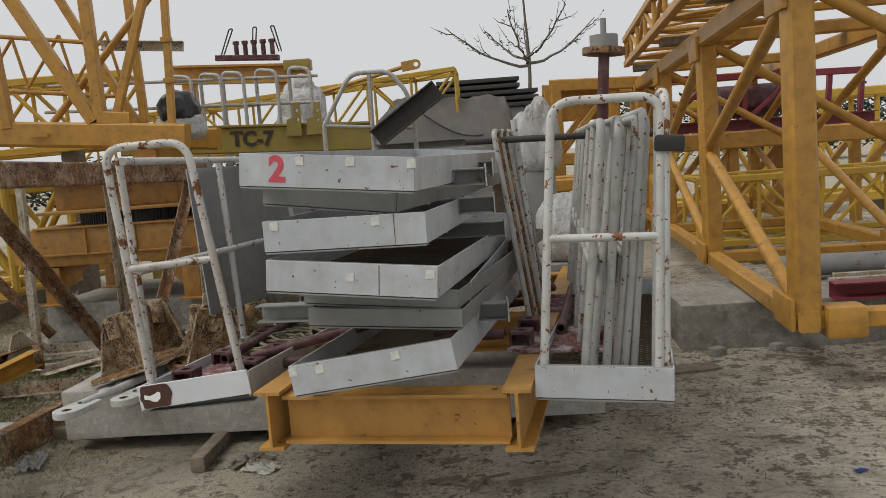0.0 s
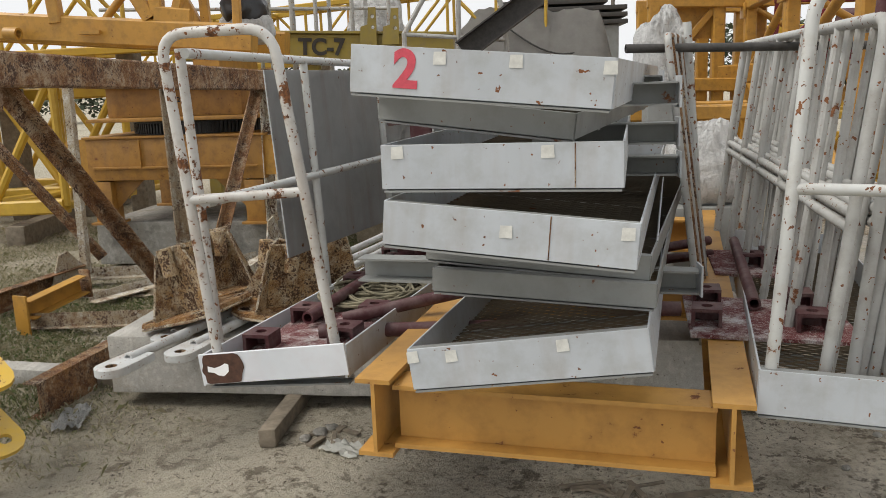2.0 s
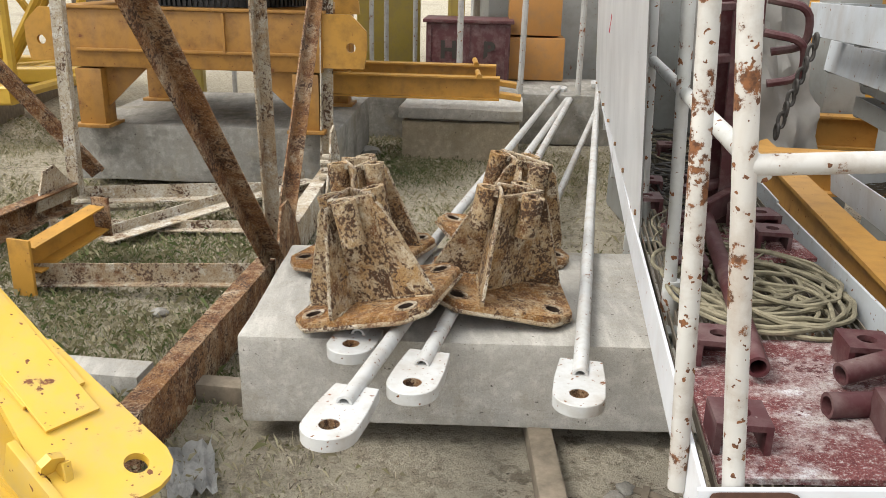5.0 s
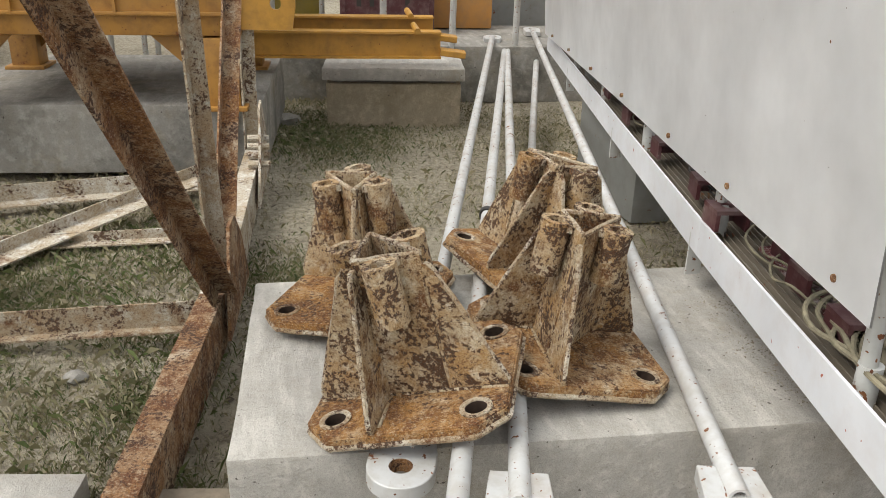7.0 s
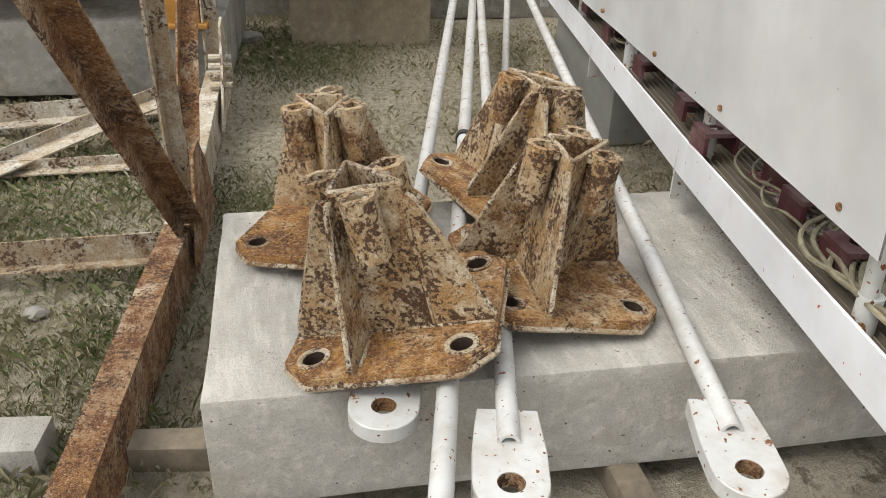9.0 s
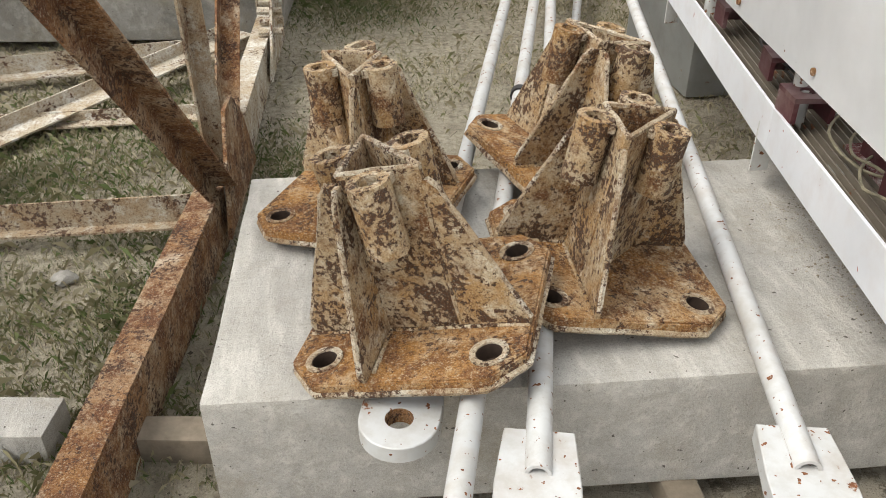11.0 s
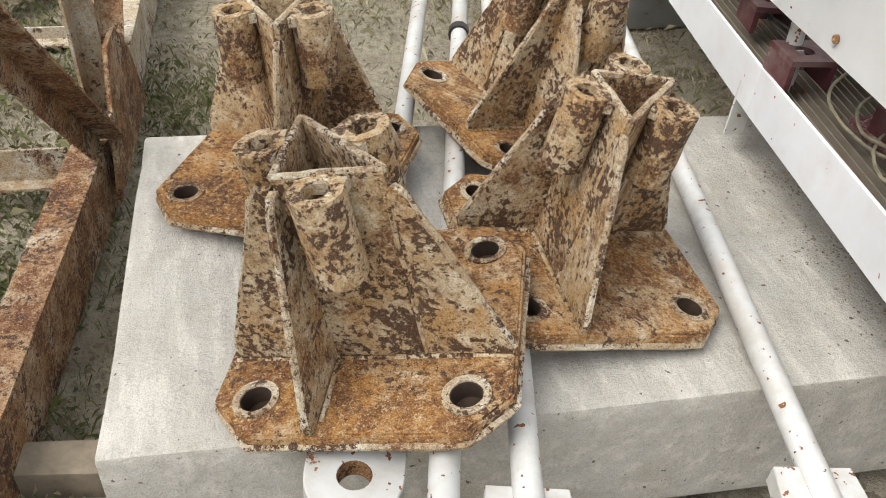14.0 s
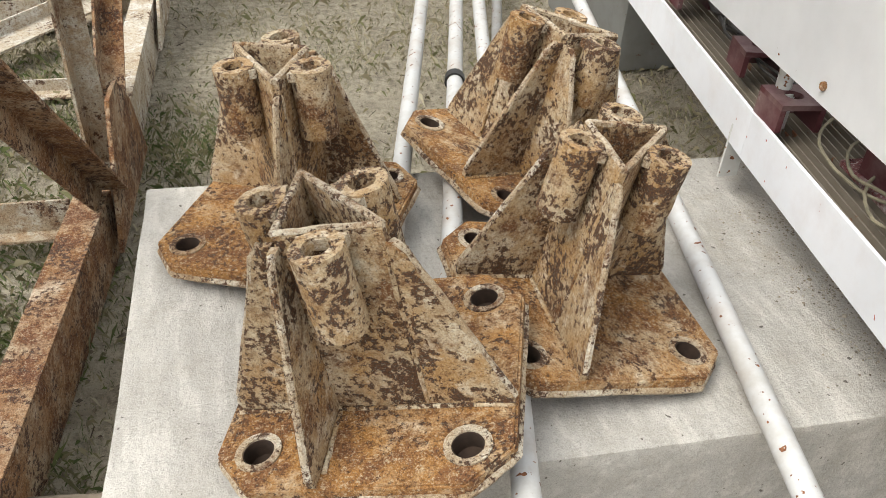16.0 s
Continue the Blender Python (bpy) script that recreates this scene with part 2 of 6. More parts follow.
def crust(name, pale, brown, dark, cover=0.5, ochre=(0.34, 0.17, 0.045), size=1.0, wash=0.5, speck=0.5):
    """Steel with flaking pale paint over heavy rust: stained paint, rusty fields, clustered dark chips and fine grain."""
    n = Nodes(name)
    big, mid, cluster = n.noise(5.0, 7, 0.65), n.noise(17 * size, 8, 0.68), n.noise(10 * size, 5, 0.6)
    flake, fine, grain = n.noise(88 * size, 8, 0.68), n.noise(120 * size, 5, 0.72), n.noise(300 * size, 3, 0.7)
    tan = tuple(0.5 * (x + y) for x, y in zip(pale, ochre))
    p = n.mix(n.ramp(n.noise(6, 8, 0.68), 0.40, 0.58, 0.0, 1.0), pale, tan)
    p = n.mix(n.ramp(n.noise(8, 9, 0.70), 0.44, 0.62, 0.0, wash), p, ochre)
    p = n.mix(n.ramp(n.noise(13, 9, 0.72), 0.53, 0.61, 0.0, 0.75), p, tuple(min(0.9, x * k) for x, k in zip(pale, (1.25, 1.32, 1.45))))
    p = n.mix(n.ramp(fine, 0.50, 0.62, 0, 0.6), p, tuple(0.6 * x + 0.4 * y for x, y in zip(brown, ochre)))
    r = n.mix(n.ramp(mid, 0.40, 0.58), brown, ochre)
    r = n.mix(n.ramp(fine, 0.54, 0.62, 0, 0.7), r, dark)
    r = n.mix(n.ramp(fine, 0.36, 0.45, 0.7, 0), r, pale)
    field = n.math("ADD", n.ramp(big, 0.25, 0.75, 0.20, 0.80), n.ramp(mid, 0.25, 0.75, -0.25, 0.25))
    m = n.ramp(field, 0.44 - 0.5 * (cover - 0.5), 0.64 - 0.5 * (cover - 0.5))
    c = n.mix(m, r, p)
    lvl = n.math("ADD", flake, n.ramp(cluster, 0.30, 0.70, -0.15, 0.15))
    edge = 0.72 - 0.22 * speck
    c = n.mix(n.ramp(lvl, edge - 0.05, edge, 0, 0.5), c, brown)
    chips = n.ramp(lvl, edge, edge + 0.012)
    c = n.mix(chips, c, n.mix(n.ramp(grain, 0.45, 0.62), dark, brown))
    c = n.mix(n.ramp(grain, 0.54, 0.66, 0, 0.55), c, dark)
    c = n.mix(n.ramp(grain, 0.34, 0.44, 0.4, 0), c, tuple(min(0.9, x * 1.2) for x in pale))
    h = n.math("SUBTRACT", n.math("ADD", n.math("MULTIPLY", m, 0.4), n.math("ADD", n.math("MULTIPLY", fine, 0.8), n.math("MULTIPLY", grain, 0.5))), n.math("MULTIPLY", chips, 0.8))
    return n.finish(c, n.ramp(m, 0, 1, 0.92, 0.7), h, 1.0, 0.008)


def concrete(name, col, dark=0.75, mould=0.0, size=1.0):
    """Cast concrete: cloudy tone, trowel strokes, brown run-off, pinholes and dark specks."""
    n = Nodes(name)
    big, mid, fine, grit = n.noise(2.5 * size, 6, 0.6), n.noise(13 * size, 9, 0.7), n.noise(110 * size, 5, 0.7), n.noise(380, 3, 0.7)
    stroke = n.noise(22 * size, 6, 0.65, (1.0, 0.22, 1.0))
    c = n.mix(n.ramp(big, 0.32, 0.66), tuple(x * dark for x in col), col)
    c = n.mix(n.ramp(mid, 0.44, 0.72, 0, 0.5), c, tuple(x * 0.62 * t for x, t in zip(col, (1.03, 0.98, 0.88))))
    c = n.mix(n.ramp(stroke, 0.50, 0.62, 0, 0.55), c, tuple(min(1, x * 1.3) for x in col))
    c = n.mix(n.ramp(stroke, 0.36, 0.44, 0.4, 0), c, tuple(x * 0.72 for x in col))
    c = n.mix(n.ramp(fine, 0.52, 0.66, 0, 0.4), c, tuple(x * 0.5 for x in col))
    c = n.mix(n.ramp(n.noise(5, 6, 0.65, (1.4, 1.4, 0.18)), 0.54, 0.72, 0, 0.35), c, (0.24, 0.21, 0.16))
    c = n.mix(n.ramp(n.noise(3.1, 7, 0.7), 0.54, 0.66, 0, 0.4), c, (0.25, 0.205, 0.125))
    c = n.mix(n.ramp(grit, 0.52, 0.66, 0, 0.4), c, tuple(x * 0.45 for x in col))
    c = n.mix(n.ramp(grit, 0.34, 0.46, 0.3, 0), c, tuple(min(1, x * 1.35) for x in col))
    if mould:
        c = n.mix(n.ramp(n.noise(4, 8, 0.7), 0.5, 0.65, 0, mould), c, (0.05, 0.05, 0.04))
    c = n.mix(n.ramp(n.noise(58 * size, 2, 0.5), 0.715, 0.74, 0, 0.85), c, (0.06, 0.048, 0.038))
    h = n.math("ADD", n.math("ADD", mid, n.math("MULTIPLY", stroke, 0.8)), n.math("ADD", n.math("MULTIPLY", fine, 0.5), n.math("MULTIPLY", grit, 0.25)))
    return n.finish(c, 0.9, h, 0.9, 0.008)


def plain(name, col, rough=0.6, vary=0.2, scale=12, metal=0.0, bump=0.2):
    n = Nodes(name)
    a = n.noise(scale, 7, 0.65)
    c = n.mix(n.ramp(a, 0.3, 0.7), tuple(x * (1 - vary) for x in col), tuple(min(1, x * (1 + vary)) for x in col))
    return n.finish(c, rough, a, bump, 0.004, metal)


YELLOW = paint("crane_yellow", (0.47, 0.245, 0.04), 0.26, 0.24, 0.42, 0.6, (0.15, 0.08, 0.022), streak=0.3)
BRIGHT = paint("fresh_yellow", (0.60, 0.385, 0.05), 0.42, 0.4, 0.42, 0.6, (0.44, 0.33, 0.16))
OCHRE = paint("beam_ochre", (0.48, 0.256, 0.06), 0.3, 0.25, 0.5, 0.5, (0.192, 0.088, 0.024))
LATTICE = paint("lattice_yellow", (0.528, 0.336, 0.04), 0.2, 0.05, 0.42, 0.3, (0.24, 0.136, 0.024))
ORANGE = paint("slew_orange", (0.36, 0.18, 0.035), 0.34, 0.3, 0.5, 0.7, (0.11, 0.045, 0.015), streak=0.5)
TRAY = paint("tray_white", (0.48, 0.512, 0.544), 0.2, 0.36, 0.4, 0.5, (0.288, 0.28, 0.256), streak=0.25)
RAIL = paint("rail_white", (0.512, 0.52, 0.504), 0.5, 0.62, 0.42, 0.4, (0.24, 0.192, 0.136))
RAIL_DIRTY = paint("rail_grey", (0.4, 0.4, 0.384), 0.34, 0.55, 0.5, 0.6, (0.192, 0.168, 0.136))
RAIL_RUSTY = paint("rail_rusty", (0.53, 0.52, 0.495), 0.62, 0.6, 0.45, 0.6, (0.22, 0.14, 0.08), rust=(0.09, 0.04, 0.02), size=1.3, streak=0.4)
ROD = paint("rod_white", (0.50, 0.51, 0.51), 0.34, 0.5, 0.4, 0.5, (0.27, 0.23, 0.17), size=1.4, streak=0.35)
SHEET = paint("sheet_white", (0.87, 0.88, 0.89), 0.0, 0.03, 0.35, 0.12, (0.66, 0.64, 0.61))
SHEET_BACK = paint("sheet_grey", (0.368, 0.372, 0.368), 0.1, 0.1, 0.6, 0.3, (0.208, 0.2, 0.192), streak=0.35)
KICK_PAINT = paint("kick_white", (0.60, 0.62, 0.655), 0.05, 0.22, 0.4, 0.3, (0.42, 0.36, 0.33), rust=(0.3, 0.06, 0.04), rust2=(0.34, 0.12, 0.08))
STEEL = paint("dull_steel", (0.24, 0.248, 0.24), 0.3, 0.25, 0.55, 0.4, (0.128, 0.112, 0.096))
MAROON = paint("maroon_paint", (0.068, 0.016, 0.019), 0.3, 0.2, 0.55, 0.45, (0.28, 0.224, 0.208), rust=(0.24, 0.208, 0.2), rust2=(0.096, 0.04, 0.032))
CRUST_FOOT = crust("crusted_foot", (0.60, 0.52, 0.37), (0.19, 0.085, 0.03), (0.032, 0.013, 0.007), 0.78, (0.43, 0.235, 0.07), 1.0, 0.85, 0.78)
CRUST_BASE = crust("crusted_base", (0.60, 0.50, 0.34), (0.20, 0.085, 0.028), (0.036, 0.015, 0.008), 0.45, (0.42, 0.205, 0.052), 1.0, 0.95, 0.56)
WORN_EDGE = crust("worn_edge", (0.68, 0.62, 0.49), (0.20, 0.09, 0.035), (0.036, 0.015, 0.008), 0.8, (0.40, 0.24, 0.09), 1.4, 0.5, 0.68)
CRUST_FRAME = crust("crusted_frame", (0.48, 0.39, 0.27), (0.15, 0.058, 0.022), (0.026, 0.011, 0.006), 0.52, (0.29, 0.135, 0.042), 1.0, 0.9, 0.66)
CRUST_TAN = crust("crusted_tan", (0.44, 0.40, 0.31), (0.17, 0.08, 0.032), (0.04, 0.018, 0.01), 0.85, (0.30, 0.18, 0.075), 0.9, 0.6, 0.55)
CRUST_PALE = crust("crusted_pale", (0.58, 0.555, 0.48), (0.18, 0.085, 0.035), (0.05, 0.022, 0.012), 1.0, (0.36, 0.25, 0.12), 0.7, 0.5, 0.5)
CONCRETE = concrete("concrete_pale", (0.46, 0.445, 0.41), 0.86)
CONCRETE_TAN = concrete("concrete_tan", (0.48, 0.41, 0.30), 0.8)
CONCRETE_OLD = concrete("concrete_old", (0.32, 0.308, 0.28), 0.7, 0.5)
# near-black brown that paints the shade inside bolt holes and sleeves
HOLE_SHADE = plain("hole_shade", (0.035, 0.02, 0.012), 0.9, 0.4, 60)
WOOD = plain("grey_timber", (0.192, 0.16, 0.12), 0.85, 0.35, 18)
ROPE = plain("old_rope", (0.20, 0.178, 0.12), 0.9, 0.45, 25)
WIRE = plain("dark_steel_rope", (0.048, 0.044, 0.04), 0.6, 0.4, 25)
BLACK = plain("black_rubber", (0.02, 0.02, 0.02), 0.5, 0.3, 20)
TARP = plain("grey_tarpaulin", (0.32, 0.308, 0.288), 0.75, 0.15, 4)
def film(name, col):
    """Crinkled milky film."""
    n = Nodes(name)
    a, b = n.noise(7, 8, 0.7), n.noise(22, 6, 0.7, (1, 1, 0.45))
    c = n.mix(n.ramp(a, 0.3, 0.7), tuple(x * 0.7 for x in col), col)
    c = n.mix(n.ramp(b, 0.5, 0.62, 0, 0.5), c, tuple(x * 0.5 for x in col))
    return n.finish(c, n.ramp(a, 0.3, 0.7, 0.2, 0.5), n.math("ADD", a, b), 1.0, 0.05)


PLASTIC = film("plastic_wrap", (0.72, 0.72, 0.71))
RED_INK = plain("red_marking", (0.576, 0.072, 0.104), 0.6, 0.15, 60)
DARK_INK = plain("dark_marking", (0.03, 0.025, 0.02), 0.6, 0.1, 30)
PAPER = plain("paper_label", (0.62, 0.62, 0.58), 0.7, 0.15, 40)
GRATE = paint("grating_grime", (0.168, 0.144, 0.112), 0.3, 0.2, 0.8, 0.6, (0.12, 0.096, 0.064))

# ---- ground and concrete ----
def soil_material():
    """Pale trodden sand with darker damp soil, dry litter towards the grass, and grit."""
    n = Nodes("yard_soil")
    geo = n.t.nodes.new("ShaderNodeNewGeometry")
    n.co = geo.outputs["Position"]
    big, mid, fine, grit = n.noise(0.55, 5), n.noise(3.2, 9, 0.7), n.noise(30, 7, 0.72), n.noise(190, 4, 0.75)
    c = n.mix(n.ramp(mid, 0.36, 0.62), (0.38, 0.335, 0.255), (0.72, 0.66, 0.545))
    c = n.mix(n.ramp(fine, 0.48, 0.62, 0, 0.55), c, (0.17, 0.14, 0.10))
    patch_ = n.ramp(n.math("ADD", n.noise(7.5, 9, 0.75), n.ramp(big, 0.3, 0.7, -0.06, 0.06)), 0.53, 0.57, 0, 0.75)
    c = n.mix(patch_, c, (0.11, 0.088, 0.06))
    sep = n.t.nodes.new("ShaderNodeSeparateXYZ")
    n.put(n.co, sep.inputs[0])
    lean = n.math("ADD", n.math("MULTIPLY", sep.outputs[0], -0.5), n.math("MULTIPLY", sep.outputs[1], 0.35))
    meadow = n.ramp(n.math("ADD", lean, n.ramp(mid, 0.25, 0.75, -1.6, 1.6)), 1.8, 3.2)
    litter = n.mix(n.ramp(fine, 0.38, 0.60), (0.19, 0.165, 0.115), (0.54, 0.49, 0.375))
    c = n.mix(n.math("MULTIPLY", meadow, 0.85), c, litter)
    damp = n.ramp(n.math("ADD", big, n.ramp(mid, 0, 1, -0.1, 0.1)), 0.56, 0.70, 0, 0.35)
    c = n.mix(damp, c, (0.11, 0.09, 0.065))
    c = n.mix(n.ramp(grit, 0.56, 0.66, 0, 0.65), c, (0.045, 0.036, 0.026))
    c = n.mix(n.ramp(grit, 0.32, 0.42, 0.5, 0), c, (0.62, 0.575, 0.48))
    h = n.math("ADD", n.math("MULTIPLY", mid, 1.2), n.math("ADD", n.math("MULTIPLY", fine, 1.3), n.math("MULTIPLY", grit, 0.45)))
    return n.finish(c, 0.95, h, 1.0, 0.025)


SOIL = soil_material()


def soil_height(x, y):
    return 0.016 * noise.noise(Vector((x * 1.3, y * 1.3, 0))) + 0.009 * noise.noise(Vector((x * 4.5, y * 4.5, 3)))


def ground_sheet():
    def steps(lo, hi, fine, far):
        inner = list(np.arange(lo, hi + 1e-6, fine))
        out = [10, 25, 60, 140, 320, 700]
        return [lo - d for d in reversed(out)] + inner + [hi + d for d in out]

    xs, ys = steps(-8.0, 6.0, 0.07, 1), steps(-2.0, 11.0, 0.07, 1)
    verts, faces = [], []
    for y in ys:
        for x in xs:
            near = -8 <= x <= 6 and -2 <= y <= 11
            verts.append((x, y, soil_height(x, y) if near else 0.0))
    w = len(xs)
    for j in range(len(ys) - 1):
        for i in range(w - 1):
            a = j * w + i
            faces.append((a, a + 1, a + w + 1, a + w))
    me = bpy.data.meshes.new("ground")
    me.from_pydata(verts, [], faces)
    me.materials.append(SOIL)
    me.shade_smooth()
    return tagged(new("ground", me), "trodden sandy soil with thin dry grass", "ground", kind="structure")


ground_sheet()


def concrete_block(name, label, corner, yaw, size, material, rough=0.004, bevel=0.012):
    bm = bm_()
    box(bm, (size[0] / 2, size[1] / 2, size[2] / 2), size, bevel=bevel)
    bmesh.ops.subdivide_edges(bm, edges=[e for e in bm.edges if e.calc_length() > 0.2], cuts=7, use_grid_fill=True)
    for v in bm.verts:
        v.co += noise.noise_vector(v.co * 9) * rough + noise.noise_vector(v.co * 2.3) * rough
    bm.transform(pose(*corner, 0, 0, yaw))
    return single(name, bm, material, label, "concrete block")


concrete_block("concrete_slab", "thick pale concrete ballast slab lying on timber", (-2.379, 4.812, 0.078), -4.0, (3.2, 0.9, 0.297), CONCRETE)
concrete_block("concrete_slab", "grey concrete ballast slab on bare soil", (1.70, 6.13, -0.01), -5, (3.6, 1.0, 0.36), CONCRETE_OLD)
concrete_block("concrete_slab", "weathered concrete slab under the slewing platform", (-4.03, 8.08, 0.05), -6, (1.76, 1.55, 0.384), CONCRETE_OLD)
block = thing("concrete_block", "weathered tan concrete block with a pale lid slab under yellow beams", "concrete block", pose(-1.86, 8.97, 0.0, 0, 0, -8))
for name, c_, s_, mat in (("body", (0.475, 0.40, 0.155), (0.93, 0.70, 0.31), CONCRETE_TAN), ("joint", (0.475, 0.41, 0.325), (0.86, 0.62, 0.05), CONCRETE_OLD), ("lid", (0.475, 0.375, 0.385), (0.97, 0.80, 0.085), CONCRETE)):
    bm = box(bm_(), c_, s_, bevel=0.008)
    bmesh.ops.subdivide_edges(bm, edges=[e for e in bm.edges if e.calc_length() > 0.2], cuts=6, use_grid_fill=True)
    rough_up(bm, 0.006, 7)
    part(name, bm, mat, block, local=True)
concrete_block("concrete_slab", "long weathered concrete slab behind the rods", (-2.9, 9.9, 0.0), -6, (4.6, 1.2, 0.44), CONCRETE_OLD)
for x, y, yaw, ln in ((-1.45, 4.32, -3, 0.75), (-2.1, 5.0, 80, 0.6), (0.4, 4.5, -10, 0.6)):
    bm = bm_()
    box(bm, (0, ln / 2, 0.041), (0.078, ln, 0.082), bevel=0.006)
    bmesh.ops.subdivide_edges(bm, edges=bm.edges, cuts=2)
    rough_up(bm, 0.004, 14)
    bm.transform(pose(x, y, 0, 0, 0, yaw))
    single("timber_bearer", bm, WOOD, "weathered grey timber bearer under a slab", "timber", "slab bearers")

# ---- anchor feet on the slab ----
def anchor_foot():
    """Chamfered base plate, two crossed wall plates with tapering wings, a closing plate and three bolt sleeves."""
    foot = thing("anchor_foot", "rusted cream steel anchor foot on a concrete slab", "anchor foot", group="anchor feet")
    h, c, d = 0.226, 0.066, 0.158
    rim = [(-h + c, -h), (h - c, -h), (h, -h + c), (h, h - c), (h - c, h), (-h + c, h), (-h, h - c), (-h, -h + c)]
    bm = plate(bm_(), rim, 0.034, pose(0, 0, -0.034), [(sx * d, sy * d, 0.024) for sx in (-1, 1) for sy in (-1, 1)], 20)
    bmesh.ops.bevel(bm, geom=[e for e in bm.edges if len(e.link_faces) == 2 and e.calc_face_angle(0) > 0.7 and e.calc_length() > 0.03], offset=0.004, segments=2, affect="EDGES")
    part("base_plate", bm, CRUST_BASE, foot, local=True)
    for sx in (-1, 1):
        for sy in (-1, 1):
            bm = tube(bm_(), (sx * d, sy * d, -0.004), (sx * d, sy * d, 0.003), 0.036, 24, 0.0245)
            part("hole_boss", bm, WORN_EDGE, foot, local=True)
            # added liner and disc, coloured near black for the shade of a deep hole
            part("hole_lining", tube(bm_(), (sx * d, sy * d, -0.033), (sx * d, sy * d, 0.0005), 0.0242, 20, 0.0228), HOLE_SHADE, foot, local=True)
            part("hole_floor", tube(bm_(), (sx * d, sy * d, -0.034), (sx * d, sy * d, -0.030), 0.0245, 16), HOLE_SHADE, foot, "added dark disc painted as the shade in a bolt hole", local=True)
    top, th = 0.328, 0.012
    vx, vy, v1, v2 = -0.055, -0.069, 0.095, 0.082

    def upright(name, p, q, outline, mat=CRUST_FOOT):
        """A plate that stands on the line from p to q, its outline in run and height."""
        run = Vector((q[0] - p[0], q[1] - p[1], 0)).normalized()
        side = Vector((-run.y, run.x, 0)) * (th / 2)
        bm = plate(bm_(), outline, th, axes(Vector((*p, 0)) + side, run, (0, 0, 1)))
        bmesh.ops.subdivide_edges(bm, edges=[e for e in bm.edges if e.calc_length() > 0.06], cuts=4)
        rough_up(bm, 0.0016, 22)
        return part(name, bm, mat, foot, local=True)

    leg = v1 - vx
    upright("wall_plate", (vx, vy), (v1, vy), [(0, 0), (leg, 0), (leg, top), (0, top)])
    upright("wall_plate", (vx, vy + 0.006), (vx, v2), [(0, 0), (v2 - vy - 0.006, 0), (v2 - vy - 0.006, top), (0, top)])
    n = Vector((v2 - vy, v1 - vx, 0)).normalized() * -0.005
    upright("closing_plate", (v1 + n.x, vy + 0.004), (vx + 0.004, v2 + n.y), [(0, 0), (0.206, 0), (0.206, top - 0.003), (0, top - 0.003)])
    wing = [(0, 0), (0.128, 0), (0.128, 0.014), (0.022, 0.288), (0.008, 0.304), (0, 0.304)]
    fin = [(0, 0), (0.150, 0), (0.150, 0.012), (0.146, 0.030), (0.036, 0.292), (0.018, 0.312), (0, 0.312)]
    tips = [((v1, vy - 0.004), (0.222, vy - 0.011), wing), ((vx - 0.004, v2), (vx - 0.011, 0.209), wing), ((vx, vy - 0.006), (vx - 0.004, -0.22), fin), ((vx - 0.006, vy), (-0.22, vy + 0.004), fin)]
    for p, q, shape in tips:
        upright("wing_plate", p, q, shape)
    for x, y, fx, fy in ((0.016, -0.1105, 0.0, 1.0), (0.0475, 0.0345, -0.71, -0.70), (-0.0965, 0.014, 1.0, 0.0)):
        bm = tube(bm_(), (x, y, 0.196), (x, y, top + 0.004), 0.0375, 24, 0.0205)
        bmesh.ops.subdivide_edges(bm, edges=[e for e in bm.edges if e.calc_length() > 0.1], cuts=5)
        rough_up(bm, 0.0018, 30)
        part("bolt_sleeve", bm, CRUST_FOOT, foot, local=True)
        # added cap in the open sleeve, its dark colour standing for inner shade
        part("sleeve_floor", tube(bm_(), (x, y, 0.20), (x, y, 0.206), 0.022, 16), HOLE_SHADE, foot, "added dark disc painted as the shade inside a sleeve", local=True)
        m = axes((x + fx * 0.031, y + fy * 0.031, top - 0.016), (fx, fy, 0), (-fy, fx, 0))
        part("sleeve_web", plate(bm_(), [(-0.013, -0.034), (0.0, -0.036), (0.0, 0.036), (-0.013, 0.034)], 0.017, m), WORN_EDGE, foot, local=True)
    # weld beads where the plates meet the base and one another
    for p, q in (((-0.215, vy - 0.008, 0.001), (0.22, vy - 0.016, 0.001)), ((vx + 0.009, -0.2, 0.001), (vx + 0.008, vy - 0.01, 0.001)), ((vx - 0.009, -0.2, 0.001), (vx - 0.008, 0.2, 0.001)),
                 ((v1 - 0.004, vy - 0.008, 0.006), (v1 - 0.004, vy - 0.008, 0.300)), ((vx - 0.008, v2 - 0.003, 0.006), (vx - 0.008, v2 - 0.003, 0.300))):
        pts = [Vector(p).lerp(Vector(q), i / 18) + Vector(noise.noise_vector(Vector(p) + Vector((i, 0, 0)))) * 0.0022 for i in range(19)]
        part("weld_bead", sweep(bm_(), pts, 0.0042, 6), CRUST_FOOT, foot, local=True)
    edges = [[(vx, vy, top), (v1, vy, top)], [(vx, vy, top), (vx, v2, top)], [(v1, vy, top), (vx, v2, top)]]
    for p, q, shape in tips:
        run = Vector((q[0] - p[0], q[1] - p[1], 0)).normalized()
        edges.append([tuple(Vector((*p, 0)) + run * u + Vector((0, 0, z))) for u, z in shape[2:-1]])
    for line in edges:
        pts = [Vector(a).lerp(Vector(b), i / 8) + Vector(noise.noise_vector(Vector(a) * 9 + Vector((i * 3.1, 0, 0)))) * 0.0026 for a, b in zip(line, line[1:]) for i in range(9)]
        part("worn_edge", sweep(bm_(), pts, 0.0062, 6), WORN_EDGE, foot, local=True)
    low = [Vector((x, y, -0.026)) for x, y in rim]
